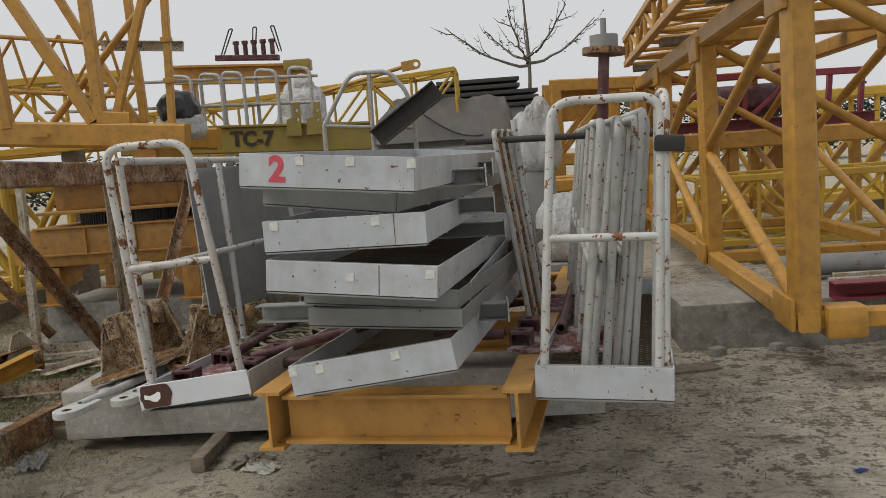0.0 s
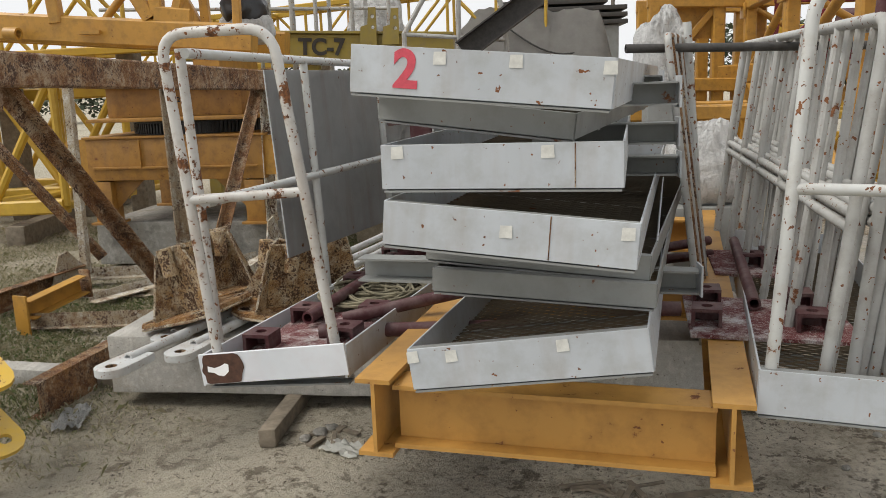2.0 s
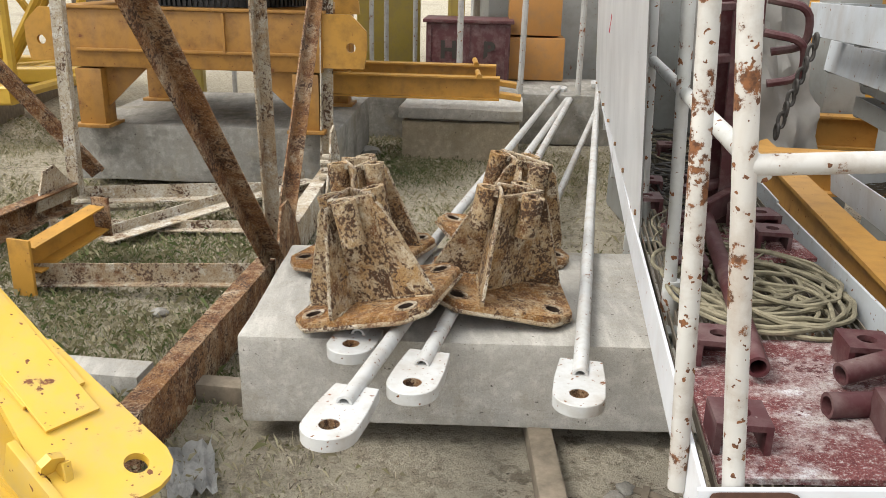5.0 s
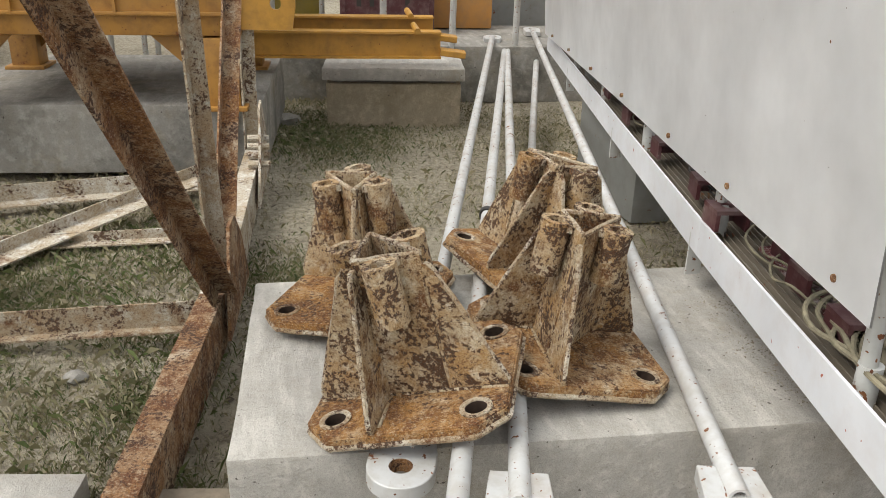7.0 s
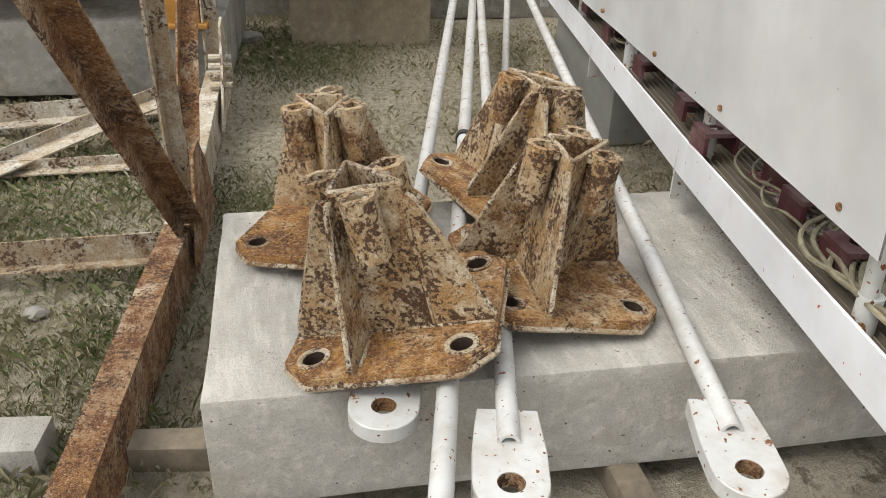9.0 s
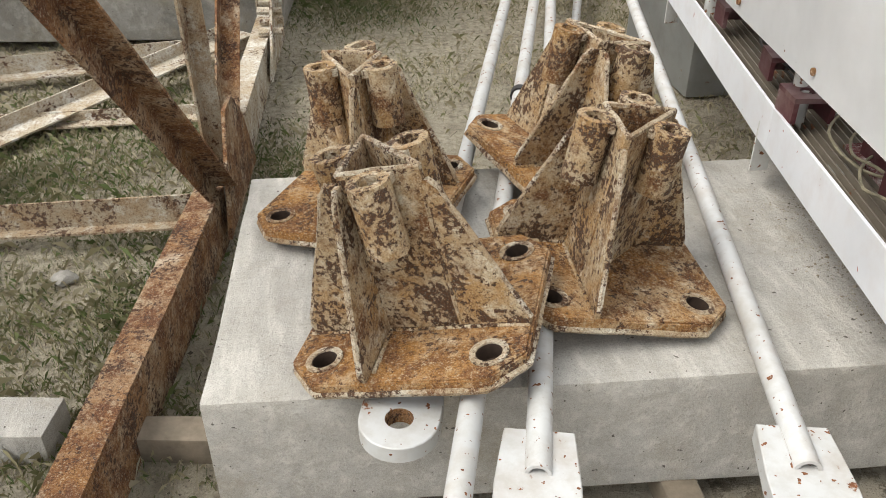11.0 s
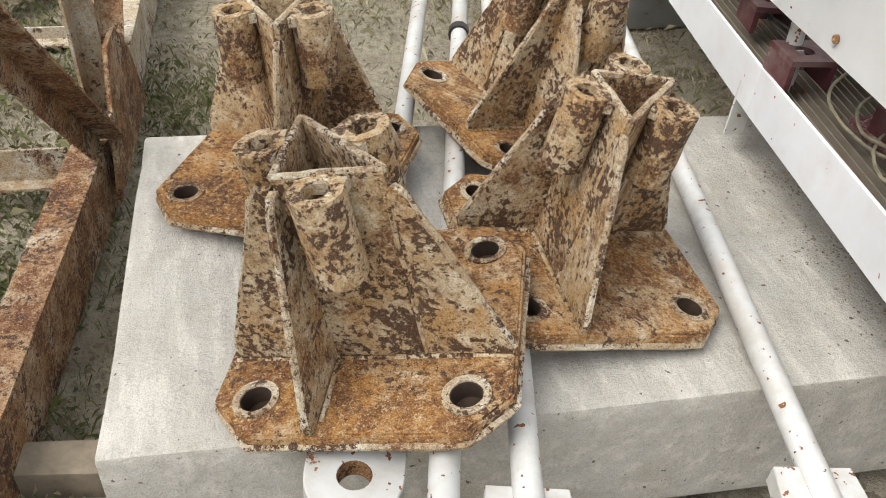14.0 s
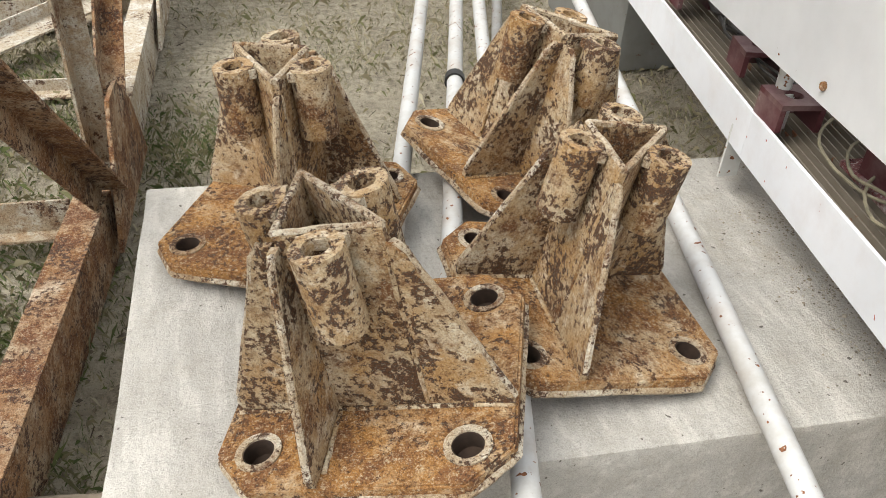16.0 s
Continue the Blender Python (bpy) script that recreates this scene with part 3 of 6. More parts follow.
    part("worn_edge", sweep(bm_(), [Vector(a).lerp(b, i / 6) * 0.992 + Vector(noise.noise_vector(a * 20 + Vector((i, 0, 0)))) * 0.003 for a, b in zip(low, low[1:] + low[:1]) for i in range(6)], 0.008, 6, True), WORN_EDGE, foot, local=True)
    return foot


foot = anchor_foot()
FEET = [
    axes((-1.9418, 4.9132, 0.485), (0.8983, -0.3678, 0.2403), (0.3716, 0.9279, 0.0312)),
    axes((-2.0127, 5.4445, 0.4534), (-0.8592, 0.5004, -0.1068), (-0.501, -0.8651, -0.0225)),
    axes((-1.5315, 5.0624, 0.4553), (-0.0266, -0.9992, -0.0293), (0.9876, -0.0218, -0.1555)),
    axes((-1.461, 5.5795, 0.4583), (0.9353, 0.3066, -0.1767), (-0.2955, 0.9514, 0.0865)),
]
foot.matrix_basis = FEET[0]
for m in FEET[1:]:
    copy_thing(foot, m)


# ---- tie rods with eye plates ----
def tie_rod(p, q, eye_len=0.2, eye_w=0.14, r=0.0225, both=True, label="white painted steel tie rod with a flat eye plate"):
    """A tube welded on top of a thick shouldered eye plate at each end."""
    p, q = Vector(p), Vector(q)
    rod = thing("tie_rod", label, "tie rod", Matrix.Translation(p), "tie rods")
    w = (q - p).normalized()
    part("shaft", tube(bm_(), p + w * eye_len * 0.5, q - w * (eye_len * 0.5 if both else 0), r, 18, r * 0.72), ROD, rod)
    for o, d in ((p, w), (q, -w)) if both else ((p, w),):
        m = axes(o + d * eye_len - Vector((0, 0, 0.034)), -d, Vector((0, 0, 1)).cross(-d))
        k = eye_w / 2
        out = [(0.0, -k * 0.86), (0.03, -k * 0.9), (eye_len * 0.6, -k)]
        out += [(eye_len + k * math.cos(a), k * math.sin(a)) for a in [-math.pi / 2 + math.pi * i / 12 for i in range(13)]]
        out += [(eye_len * 0.6, k), (0.03, k * 0.9), (0.0, k * 0.86)]
        bm = plate(bm_(), out, 0.036, m, [(eye_len, 0, 0.026)], 20)
        bmesh.ops.bevel(bm, geom=[e for e in bm.edges if len(e.link_faces) == 2 and e.calc_face_angle(0) > 0.7 and e.calc_length() > 0.012], offset=0.002, segments=1, affect="EDGES")
        eye = part("eye_plate", bm, ROD, rod)
        ring = tube(bm_(), m @ Vector((eye_len, 0, 0.002)), m @ Vector((eye_len, 0, 0.034)), 0.0262, 20, 0.0245)
        part("hole_lining", ring, CRUST_FRAME, eye, "bare rusty hole wall")
        for side in (-1, 1):
            pts = [m @ Vector((u, side * r * 0.72, 0.037)) for u in (0.0, eye_len * 0.16, eye_len * 0.32, eye_len * 0.48)]
            part("weld_bead", sweep(bm_(), pts, 0.006, 6), ROD, rod)
    return rod


long_rod = tie_rod((-2.044, 4.172, 0.44), (-0.25, 10.15, 0.40))
part("coupling_sleeve", tube(bm_(), (-1.484, 6.04, 0.427), (-1.475, 6.07, 0.427), 0.029, 16), BLACK, long_rod, "black coupling sleeve")
tie_rod((-1.843, 4.417, 0.42), (-0.15, 10.45, 0.40))
tie_rod((-1.405, 4.36, 0.415), (0.02, 10.3, 0.48))
tie_rod((-2.02, 4.69, 0.405), (-0.42, 9.95, 0.47), eye_len=0.12, eye_w=0.145)
tie_rod((-1.30, 6.1, 0.06), (-0.05, 9.9, 0.34), both=False, label="white painted steel tie rod lying on grass")

# ---- walkway with the tall sheet ----
def side_x(y):
    return -1.28 + 0.207 * (y - 4.4)


WAY = Vector((0.2027, 0.9792, 0))
ACROSS = Vector((0.9792, -0.2027, 0))
walkway = thing("walkway_platform", "white steel walkway platform with rust patches, resting on a slab", "walkway", pose(-1.15, 3.5, 0.6))


def wpt(d, s, z):
    """A point d along the walkway, s across it."""
    return Vector((-1.404, 3.537, 0)) + WAY * d + ACROSS * s + Vector((0, 0, z))


LEN = 5.6
KICK = [(0.0, 0.645), (1.85, 0.59), (LEN, 0.572)]
for (d0, z0), (d1, z1) in zip(KICK, KICK[1:]):
    part("kick_rail", prof(bm_(), wpt(d0, 0.005, z0), wpt(d1, 0.005, z1), flat(0.008, 0.11)), KICK_PAINT, walkway, "white kick rail with rust spots")
    part("kick_rail", prof(bm_(), wpt(d0, 0.52, z0 + 0.06), wpt(d1, 0.52, z1 + 0.05), flat(0.008, 0.11)), TRAY, walkway)
front = paint("kick_front", (0.62, 0.65, 0.69), 0.1, 0.05, 0.4, 0.15, (0.5, 0.3, 0.28))
bm = prof(bm_(), wpt(-0.004, 0, 0.648), wpt(-0.004, 0.525, 0.715), flat(0.01, 0.105))
end_plate = part("end_plate", bm, front, walkway, "white end plate with a bare rusty corner")
patch = plain("bare_rust", (0.075, 0.035, 0.022), 0.85, 0.4, 40)
slope = (wpt(0, 0.52, 0.715) - wpt(0, 0, 0.648)).normalized()
pm = axes(wpt(-0.011, 0.085, 0.659), slope, (0, 0, 1))
bm = bm_()
blob = [(0.085 * (0.93 + 0.25 * noise.noise(Vector((math.cos(a) * 2, math.sin(a) * 2, 5)))) * math.cos(a), max(-0.05, min(0.05, 0.068 * (1 + 0.3 * noise.noise(Vector((math.cos(a) * 2, math.sin(a) * 2, 9)))) * math.sin(a)))) for a in [2 * math.pi * i / 36 for i in range(36)]]
plate(bm, blob, 0.0012, pm)
part("rust_patch", bm, patch, end_plate, "bare dark rust patch")
bm = bm_()
plate(bm, [(-0.055, 0.012), (-0.03, 0.004), (-0.005, 0.01), (0.012, 0.018), (0.024, 0.012), (0.02, -0.012), (0.0, -0.026), (-0.02, -0.022), (-0.035, -0.012), (-0.058, -0.008)], 0.0016, pm)
part("paint_remnant", bm, SHEET, end_plate, "left-over flake of white paint")
# floor: bearers and slats
for i in range(8):
    part("bearer", prof(bm_(), wpt(0.05 + i * 0.78, 0.01, 0.592 - 0.006 * i), wpt(0.05 + i * 0.78, 0.515, 0.638 - 0.006 * i), channel(0.05, 0.04, 0.006)), STEEL, walkway)
bm = bm_()
for i in range(28):
    s = 0.015 + i * 0.018
    prof(bm, wpt(0.02, s, 0.612 + 0.09 * s), wpt(LEN, s, 0.575 + 0.09 * s), flat(0.004, 0.024))
tagged(part("floor_grating", bm, GRATE, walkway, "dull steel grating bars"), kind="stuff")
for d in (1.95, 3.2, 4.6):
    bm = prof(bm_(), wpt(d, 0.02, 0.44), wpt(d, 0.02, 0.58), angle_bar(0.05, 0.05, 0.006))
    part("stub_foot", bm, RAIL, walkway)
# side railing posts and rails
for d in (0.95, 1.85, 2.75, 3.65, 4.55):
    x = wpt(d, 0.055, 0)
    part("railing_post", tube(bm_(), x + Vector((0, 0, 0.6)), x + Vector((-0.05, 0.01, 1.68)), 0.017, 12), RAIL, walkway)
    part("post_socket", tube(bm_(), x + Vector((0, 0, 0.58)), x + Vector((0, 0, 0.70)), 0.024, 12), RAIL, walkway)
part("railing_post", tube(bm_(), (-1.385, 3.68, 0.6), (-1.44, 3.70, 1.70), 0.017, 12), RAIL_RUSTY, walkway)
for z in (1.68, 1.2):
    part("side_rail", tube(bm_(), wpt(0.06, 0.01 + (1.68 - z) * 0.05, z), wpt(4.6, 0.01 + (1.68 - z) * 0.05, z - 0.05), 0.017, 12), RAIL, walkway)

# tall sheet fixed outside the posts
sheet = thing("cladding_sheet", "large smooth white steel cladding sheet stood on edge on the walkway", "steel sheet", pose(side_x(4.4), 4.4, 0.85))


def spt(y, z, off=0.0):
    return Vector((side_x(y) + off, y, z))


y0, y1 = 4.33, 8.85
for off, mat, nm, lab in ((0.0, SHEET, "outer_skin", ""), (0.005, SHEET_BACK, "inner_skin", "dull grey inner face")):
    bm = bm_()
    n = 40
    rows = []
    for j in range(9):
        row = []
        for i in range(n + 1):
            y = y0 + (y1 - y0) * i / n
            zb = 0.852 - 0.044 * (y - 4.4)
            zt = 1.635 + 0.0 * (y - 4.4)
            z = zb + (zt - zb) * j / 8
            wob = 0.006 * noise.noise(Vector((y * 1.3, z * 2.0, 0)))
            row.append(bm.verts.new(spt(y, z, off + wob - 0.06 * (z - 0.85))))
        rows.append(row)
    for j in range(8):
        for i in range(n):
            bm.faces.new((rows[j][i], rows[j][i + 1], rows[j + 1][i + 1], rows[j + 1][i]))
    bmesh.ops.solidify(bm, geom=bm.faces[:], thickness=0.002)
    part(nm, bm, mat, sheet, lab)
for y in (4.47, 5.05, 5.6, 6.3, 7.0, 7.7, 8.4):
    z = 0.885 - 0.044 * (y - 4.4)
    bm = tube(bm_(), spt(y, z, -0.007), spt(y, z, 0.004), 0.008, 10)
    part("rivet", bm, CRUST_FRAME, sheet, "rusty rivet")
mm = axes(spt(6.3, 1.25, -0.028), (-0.207, -1, 0), (0.06, 0, 1))
lettering("2", 0.13, mm @ pose(0, 0.0, 0.002), RED_INK, sheet, "red_mark", "red painted mark")

# end gate of the walkway
def gate(name, label, bl, br, tr, tl, mids, r=0.0175, mat=RAIL, group="", corner=0.09):
    g = thing(name, label, "railing", Matrix.Translation(Vector(bl)), group)
    bl, br, tr, tl = Vector(bl), Vector(br), Vector(tr), Vector(tl)
    part("frame_tube", sweep(bm_(), rounded([bl, tl, tr, br], corner, 6), r, 12), mat, g)
    for f in mids:
        part("mid_rail", tube(bm_(), bl.lerp(tl, f), br.lerp(tr, f), r * 0.92, 12), mat, g)
    return g


gate("end_gate", "white tubular end gate with heavy rust spots on the walkway", (-1.345, 3.545, 0.66), (-0.934, 3.50, 0.70), (-1.085, 3.54, 1.745), (-1.45, 3.57, 1.74), (0.515,), mat=RAIL_RUSTY)

# ---- ochre beam frame ----
FR = pose(-0.767, 3.37, 0, 0, 0, -12.2)


def fpt(a, b, z):
    return FR @ Vector((a, b, z))


beam_frame = thing("beam_frame", "ochre painted steel I-beam frame lying across a slab", "steel frame", FR)
part("cross_beam", prof(bm_(), fpt(0.05, 0.0, 0.575), fpt(0.98, 0.0, 0.575), ibeam(0.13, 0.20, 0.014, 0.012)), OCHRE, beam_frame)
for a in (0.0, 1.02):
    part("long_beam", prof(bm_(), fpt(a, -0.10, 0.58), fpt(a, 4.3, 0.58), ibeam(0.11, 0.245, 0.014, 0.012)), OCHRE, beam_frame)
for b in (1.5, 3.0, 4.2):
    part("cross_beam", prof(bm_(), fpt(0.01, b, 0.575), fpt(1.01, b, 0.575), ibeam(0.13, 0.20, 0.014, 0.012)), OCHRE, beam_frame)
for a in (0.0, 1.02):
    bm = box(bm_(), (0, 0, 0.0), (0.12, 0.5, 0.084), Matrix.Translation(fpt(a, 1.65, 0.416)) @ pose(0, 0, 0, 0, 0, -12.2), 0.006)
    single("timber_packer", bm, WOOD, "grey timber packer between a slab and a beam", "timber", "beam packers")


# ---- stack of platform trays ----
def tray(label, fl, fr, fl_low, back_dir, length, h=0.12, bearer=True, mat=TRAY, stickers=((0.05, 0.8), (0.6, 0.8)), seam=None):
    """A shallow steel tray. fl, fr: top corners of its front plate; back_dir: the way it runs."""
    fl, fr = Vector(fl), Vector(fr)
    x = (fr - fl).normalized()
    y = Vector(back_dir).normalized()
    m = axes(fl, x, y)
    w = (fr - fl).length
    t = thing("platform_tray", label, "platform tray", m, "stacked platform trays")

    def pl(name, a, b, mm=mat, hh=h, zc=None, th=0.006):
        zc = -hh / 2 if zc is None else zc
        return part(name, prof(bm_(), Vector((*a, zc)), Vector((*b, zc)), flat(th, hh)), mm, t, local=True)

    f = pl("front_plate", (0, 0), (w, 0))
    pl("side_plate", (0, 0.004), (0, length))
    pl("side_plate", (w, 0.004), (w, length))
    pl("back_plate", (0, length), (w, length))
    pl("front_flange", (0, 0.02), (w, 0.02), STEEL, 0.005, -0.004, 0.034)
    # expanded metal floor
    bm = bm_()
    rows = int(length / 0.022)
    cols = int(w / 0.03)
    for j in range(rows):
        yy = 0.02 + j * 0.022
        vs = []
        for i in range(cols + 1):
            k = (i + j) % 2
            px = w * i / cols
            vs.append((bm.verts.new((px, yy + 0.011 * k, -h + 0.024)), bm.verts.new((px, yy + 0.011 * k + 0.005, -h + 0.017))))
        for i in range(cols):
            bm.faces.new((vs[i][0], vs[i + 1][0], vs[i + 1][1], vs[i][1]))
    tagged(part("mesh_floor", bm, GRATE, t, "dirty expanded metal floor", local=True, smooth=False), kind="stuff")
    nb = max(2, int(length / 0.45))
    for i in range(nb + 1):
        yy = 0.02 + (length - 0.04) * i / nb
        part("bearer", prof(bm_(), (0.004, yy, -h + 0.006), (w - 0.004, yy, -h + 0.006), angle_bar(0.05, 0.03, 0.005)), STEEL, t, local=True)
    for u, v in stickers:
        bm = plate(bm_(), [(-0.017, -0.017), (0.018, -0.015), (0.016, 0.018), (-0.016, 0.016)], 0.0008, axes((u * w, -0.0045, -h * (1 - v)), (1, 0, 0), (0.05, 0, 1)))
        part("sticker", bm, PAPER, f, "worn paper sticker", local=True)
    if seam:
        part("seam", prof(bm_(), (seam * w, -0.0036, -h + 0.002), (seam * w, -0.0036, -0.002), flat(0.003, 0.002)), CRUST_FRAME, f, local=True)
    return t


TRAYS = []
# top, marked 2
TRAYS.append(tray("white steel platform tray marked 2 on top of the stack", (-0.779, 3.20, 1.67), (-0.105, 3.05, 1.605), 0, (0.2, 0.978, 0.0), 2.7, 0.125, stickers=((0.355, 0.8), (0.645, 0.82), (0.985, 0.8))))
lettering("2", 0.135, M_OF[TRAYS[0]] @ axes((0.155, -0.0042, -0.062), (1, 0, 0), (0, 0, 1)), RED_INK, TRAYS[0], "number", "painted red number 2")
tray("grey steel platform tray askew in the stack", (-0.73, 3.34, 1.535), (-0.19, 3.19, 1.468), 0, (0.3, 0.93, 0.0), 2.3, 0.07, stickers=(), mat=STEEL)
tray("white steel platform tray with rust stains in the stack", (-0.71, 3.17, 1.402), (-0.082, 3.07, 1.401), 0, (0.16, 0.985, -0.01), 2.5, 0.118, stickers=((0.07, 0.82), (0.7, 0.8)), seam=0.81)
tray("white steel platform tray with a rust-speckled front in the stack", (-0.704, 3.14, 1.257), (-0.05, 3.0, 1.202), 0, (0.2, 0.978, -0.01), 2.7, 0.118, stickers=((0.5, 0.55), (0.96, 0.75)), seam=0.67)
tray("grey steel platform tray low in the stack", (-0.62, 3.42, 1.105), (0.02, 3.25, 1.065), 0, (0.26, 0.965, 0.0), 2.4, 0.07, stickers=(), mat=STEEL)
tray("white steel platform tray open at the bottom of the stack", (-0.666, 3.176, 0.827), (-0.022, 3.04, 0.921), 0, (0.25, 0.968, -0.02), 2.5, 0.118, stickers=((0.02, 0.8), (0.19, 0.75), (0.66, 0.78)))

tray("grey steel platform tray packed between two trays", (-0.60, 3.36, 1.02), (0.03, 3.21, 0.995), 0, (0.2, 0.978, 0.0), 2.4, 0.07, stickers=(), mat=STEEL)
# short grey cross channels that stick out of the stack
for x, y, z in ((-0.02, 3.75, 1.50), (0.02, 3.95, 1.36), (0.03, 3.62, 0.91), (0.05, 4.4, 1.52), (0.08, 4.2, 1.22), (-0.55, 3.5, 0.98)):
    t = thing("cross_channel", "short grey steel channel wedged in the tray stack", "steel channel", pose(x, y, z), "wedged channels")
    part("web", prof(bm_(), (x - 0.3, y + 0.06, z), (x + 0.20, y - 0.045, z), channel(0.07, 0.075, 0.006)), STEEL, t)
    part("end_tab", box(bm_(), (x + 0.203, y - 0.046, z + 0.005), (0.006, 0.075, 0.10)), TRAY, t)
# long side sheets leaning against the stack
for k, (x, y, z, ln) in enumerate(((0.07, 3.45, 1.02, 1.3), (0.10, 3.55, 0.92, 1.2))):
    p_ = Vector((x, y, z))
    single("side_sheet", prof(bm_(), p_, p_ + Vector((0.2, 0.978, 0.03)) * ln, flat(0.005, 0.10), (0.12, 0, 1)), TRAY, "pale steel side sheet leaning against the tray stack", "steel sheet")

# ---- white railings nested beside the stack ----
gt = tray("white steel platform tray carrying nested railings", (0.296, 3.14, 0.768), (0.80, 3.02, 0.752), 0, (0.2, 0.978, -0.02), 2.4, 0.125, stickers=())
gate("end_gate", "white tubular end gate over nested railings", (0.325, 3.16, 0.66), (0.752, 3.06, 0.65), (0.83, 3.14, 1.765), (0.43, 3.24, 1.775), (0.53,))
gate("end_gate", "white tubular end gate leaning on another gate", (0.78, 3.07, 0.66), (0.80, 3.30, 0.66), (0.865, 3.32, 1.78), (0.845, 3.14, 1.78), (0.53,))
random.seed(4)


def long_railing(o, length, lean, height, label):
    """A long guard rail on edge: end posts, top rail, mid rails and inner posts."""
    o = Vector(o)
    along = Vector((0.125, 0.992, 0.004)) * length
    up = Vector((lean, 0.03, height))
    g = gate("nested_railing", label, o, o + along, o + along + up, o + up, (0.46, 0.50), 0.0175, RAIL_DIRTY, "nested railings", 0.08)
    for f in (0.2, 0.4, 0.6, 0.8):
        q = o + along * f
        part("inner_post", tube(bm_(), q, q + up, 0.016, 10), RAIL_DIRTY, g)
    return g


for i in range(6):
    o = Vector((0.50 + 0.045 * i + random.uniform(-0.01, 0.01), 3.22 + random.uniform(0, 0.1) + 0.012 * i, 0.655))
    long_railing(o, 2.35 + random.uniform(-0.15, 0.2), 0.15 + random.uniform(-0.03, 0.03) - 0.008 * i, 1.05 + random.uniform(-0.02, 0.02), "grey-white tubular guard rail nested upright in a row")

# strap and dark pipe across the railings
bm = box(bm_(), (0, 0, 0), (0.11, 0.085, 0.062), pose(0.848, 3.125, 1.585, 0, 4, -12), 0.012)
rough_up(bm, 0.004, 25)
single("tape_strap", bm, BLACK, "black tape strap wound round two gate tubes", "strap")
single("steel_pipe", tube(bm_(), (0.12, 4.42, 1.665), (1.17, 4.56, 1.645), 0.018, 12, 0.012), WIRE, "dark rusty pipe lying across the railings", "pipe")
for i in range(5):
    o = Vector((0.40 + 0.02 * i, 4.30 + 0.05 * i, 0.66))
    gate("rusted_railing", "narrow rust-worn white railing leaning in a bundle", o, o + Vector((0.06, 0.26, 0)), o + Vector((-0.06, 0.30, 1.04)), o + Vector((-0.13, 0.05, 1.05)), (0.5,), 0.0145, CRUST_FRAME if i % 2 else RAIL_DIRTY, "bundled rusted railings", 0.05)
single("white_tube", tube(bm_(), (0.49, 4.62, 0.68), (0.40, 4.60, 1.77), 0.017, 12, 0.012), RAIL, "white steel tube leaning upright", "tube")


# ---- maroon joints, pipes and rope on the platforms ----
def tilt(p):
    """How far the leaning walkway floor rises at p above its left edge."""
    return 0.09 * (Vector((p[0], p[1], 0)) - Vector((-1.404, 3.537, 0))).dot(ACROSS)


def bolt_box(p, yaw, lab="maroon bolt box with a round hole"):
    t = thing("bolt_box", lab, "bolt box", pose(*p, 0, 0, yaw), "maroon bolt boxes")
    part("lid", plate(bm_(), [(-0.05, -0.05), (0.05, -0.05), (0.05, 0.05), (-0.05, 0.05)], 0.012, pose(0, 0, 0.05), [(0, 0, 0.02)]), MAROON, t, local=True)
    for x in (-0.044, 0.044):
        part("cheek", box(bm_(), (x, 0, 0.025), (0.012, 0.1, 0.05)), MAROON, t, local=True)
    part("back_plate", box(bm_(), (0, 0.044, 0.025), (0.076, 0.012, 0.05)), MAROON, t, local=True)
    return t


def base_sheet(corners, z, label):
    bm = plate(bm_(), corners, 0.012, pose(0, 0, z))
    if corners[0][0] < 0:
        for v in bm.verts:
            v.co.z += tilt(v.co)
    return single("base_plate", bm, MAROON_WORN, label, "steel plate")


MAROON_WORN = crust("worn_maroon", (0.55, 0.52, 0.5), (0.15, 0.035, 0.035), (0.09, 0.02, 0.025), 0.5, (0.2, 0.06, 0.06), 0.8, 0.4, 0.3)
base_sheet([(-1.33, 3.64), (-0.88, 3.56), (-0.84, 4.12), (-1.22, 4.2)], 0.630, "maroon base plate with peeling white paint")
base_sheet([(-1.05, 4.72), (-0.66, 4.66), (-0.62, 5.05), (-0.98, 5.12)], 0.635, "worn maroon base plate")
base_sheet([(0.22, 3.62), (0.74, 3.5), (0.80, 3.98), (0.30, 4.12)], 0.706, "maroon base plate with white flaking")
base_sheet([(0.52, 4.5), (0.86, 4.4), (0.95, 4.9), (0.60, 5.0)], 0.70, "small maroon base plate among railings")
for p, yaw in (((-1.258, 3.75, 0.642), -10), ((-1.17, 4.09, 0.642), -12), ((-0.95, 3.73, 0.642), -14), ((-0.885, 4.0, 0.642), -10), ((-1.0, 4.85, 0.642), -8), ((-0.74, 4.80, 0.642), -12), ((-0.93, 5.02, 0.642), 0), ((-0.70, 4.98, 0.642), 0),
               ((-1.06, 4.62, 0.642), -10), ((-0.98, 5.30, 0.64), -8), ((-0.90, 5.55, 0.64), -14), ((-0.72, 5.5, 0.64), -6), ((-0.82, 6.0, 0.635), -10), ((-0.62, 6.2, 0.635), -12), ((-0.72, 6.5, 0.63), -10), ((-0.60, 7.0, 0.625), -10), ((0.30, 3.74, 0.72), -14), ((0.62, 3.66, 0.72), -12), ((0.66, 3.92, 0.72), -10), ((0.36, 4.0, 0.72), -10), ((0.70, 4.62, 0.714), -8), ((0.82, 4.7, 0.714), -6)):
    bolt_box((p[0], p[1], p[2] + (tilt(p) if p[0] < 0 else 0)), yaw)
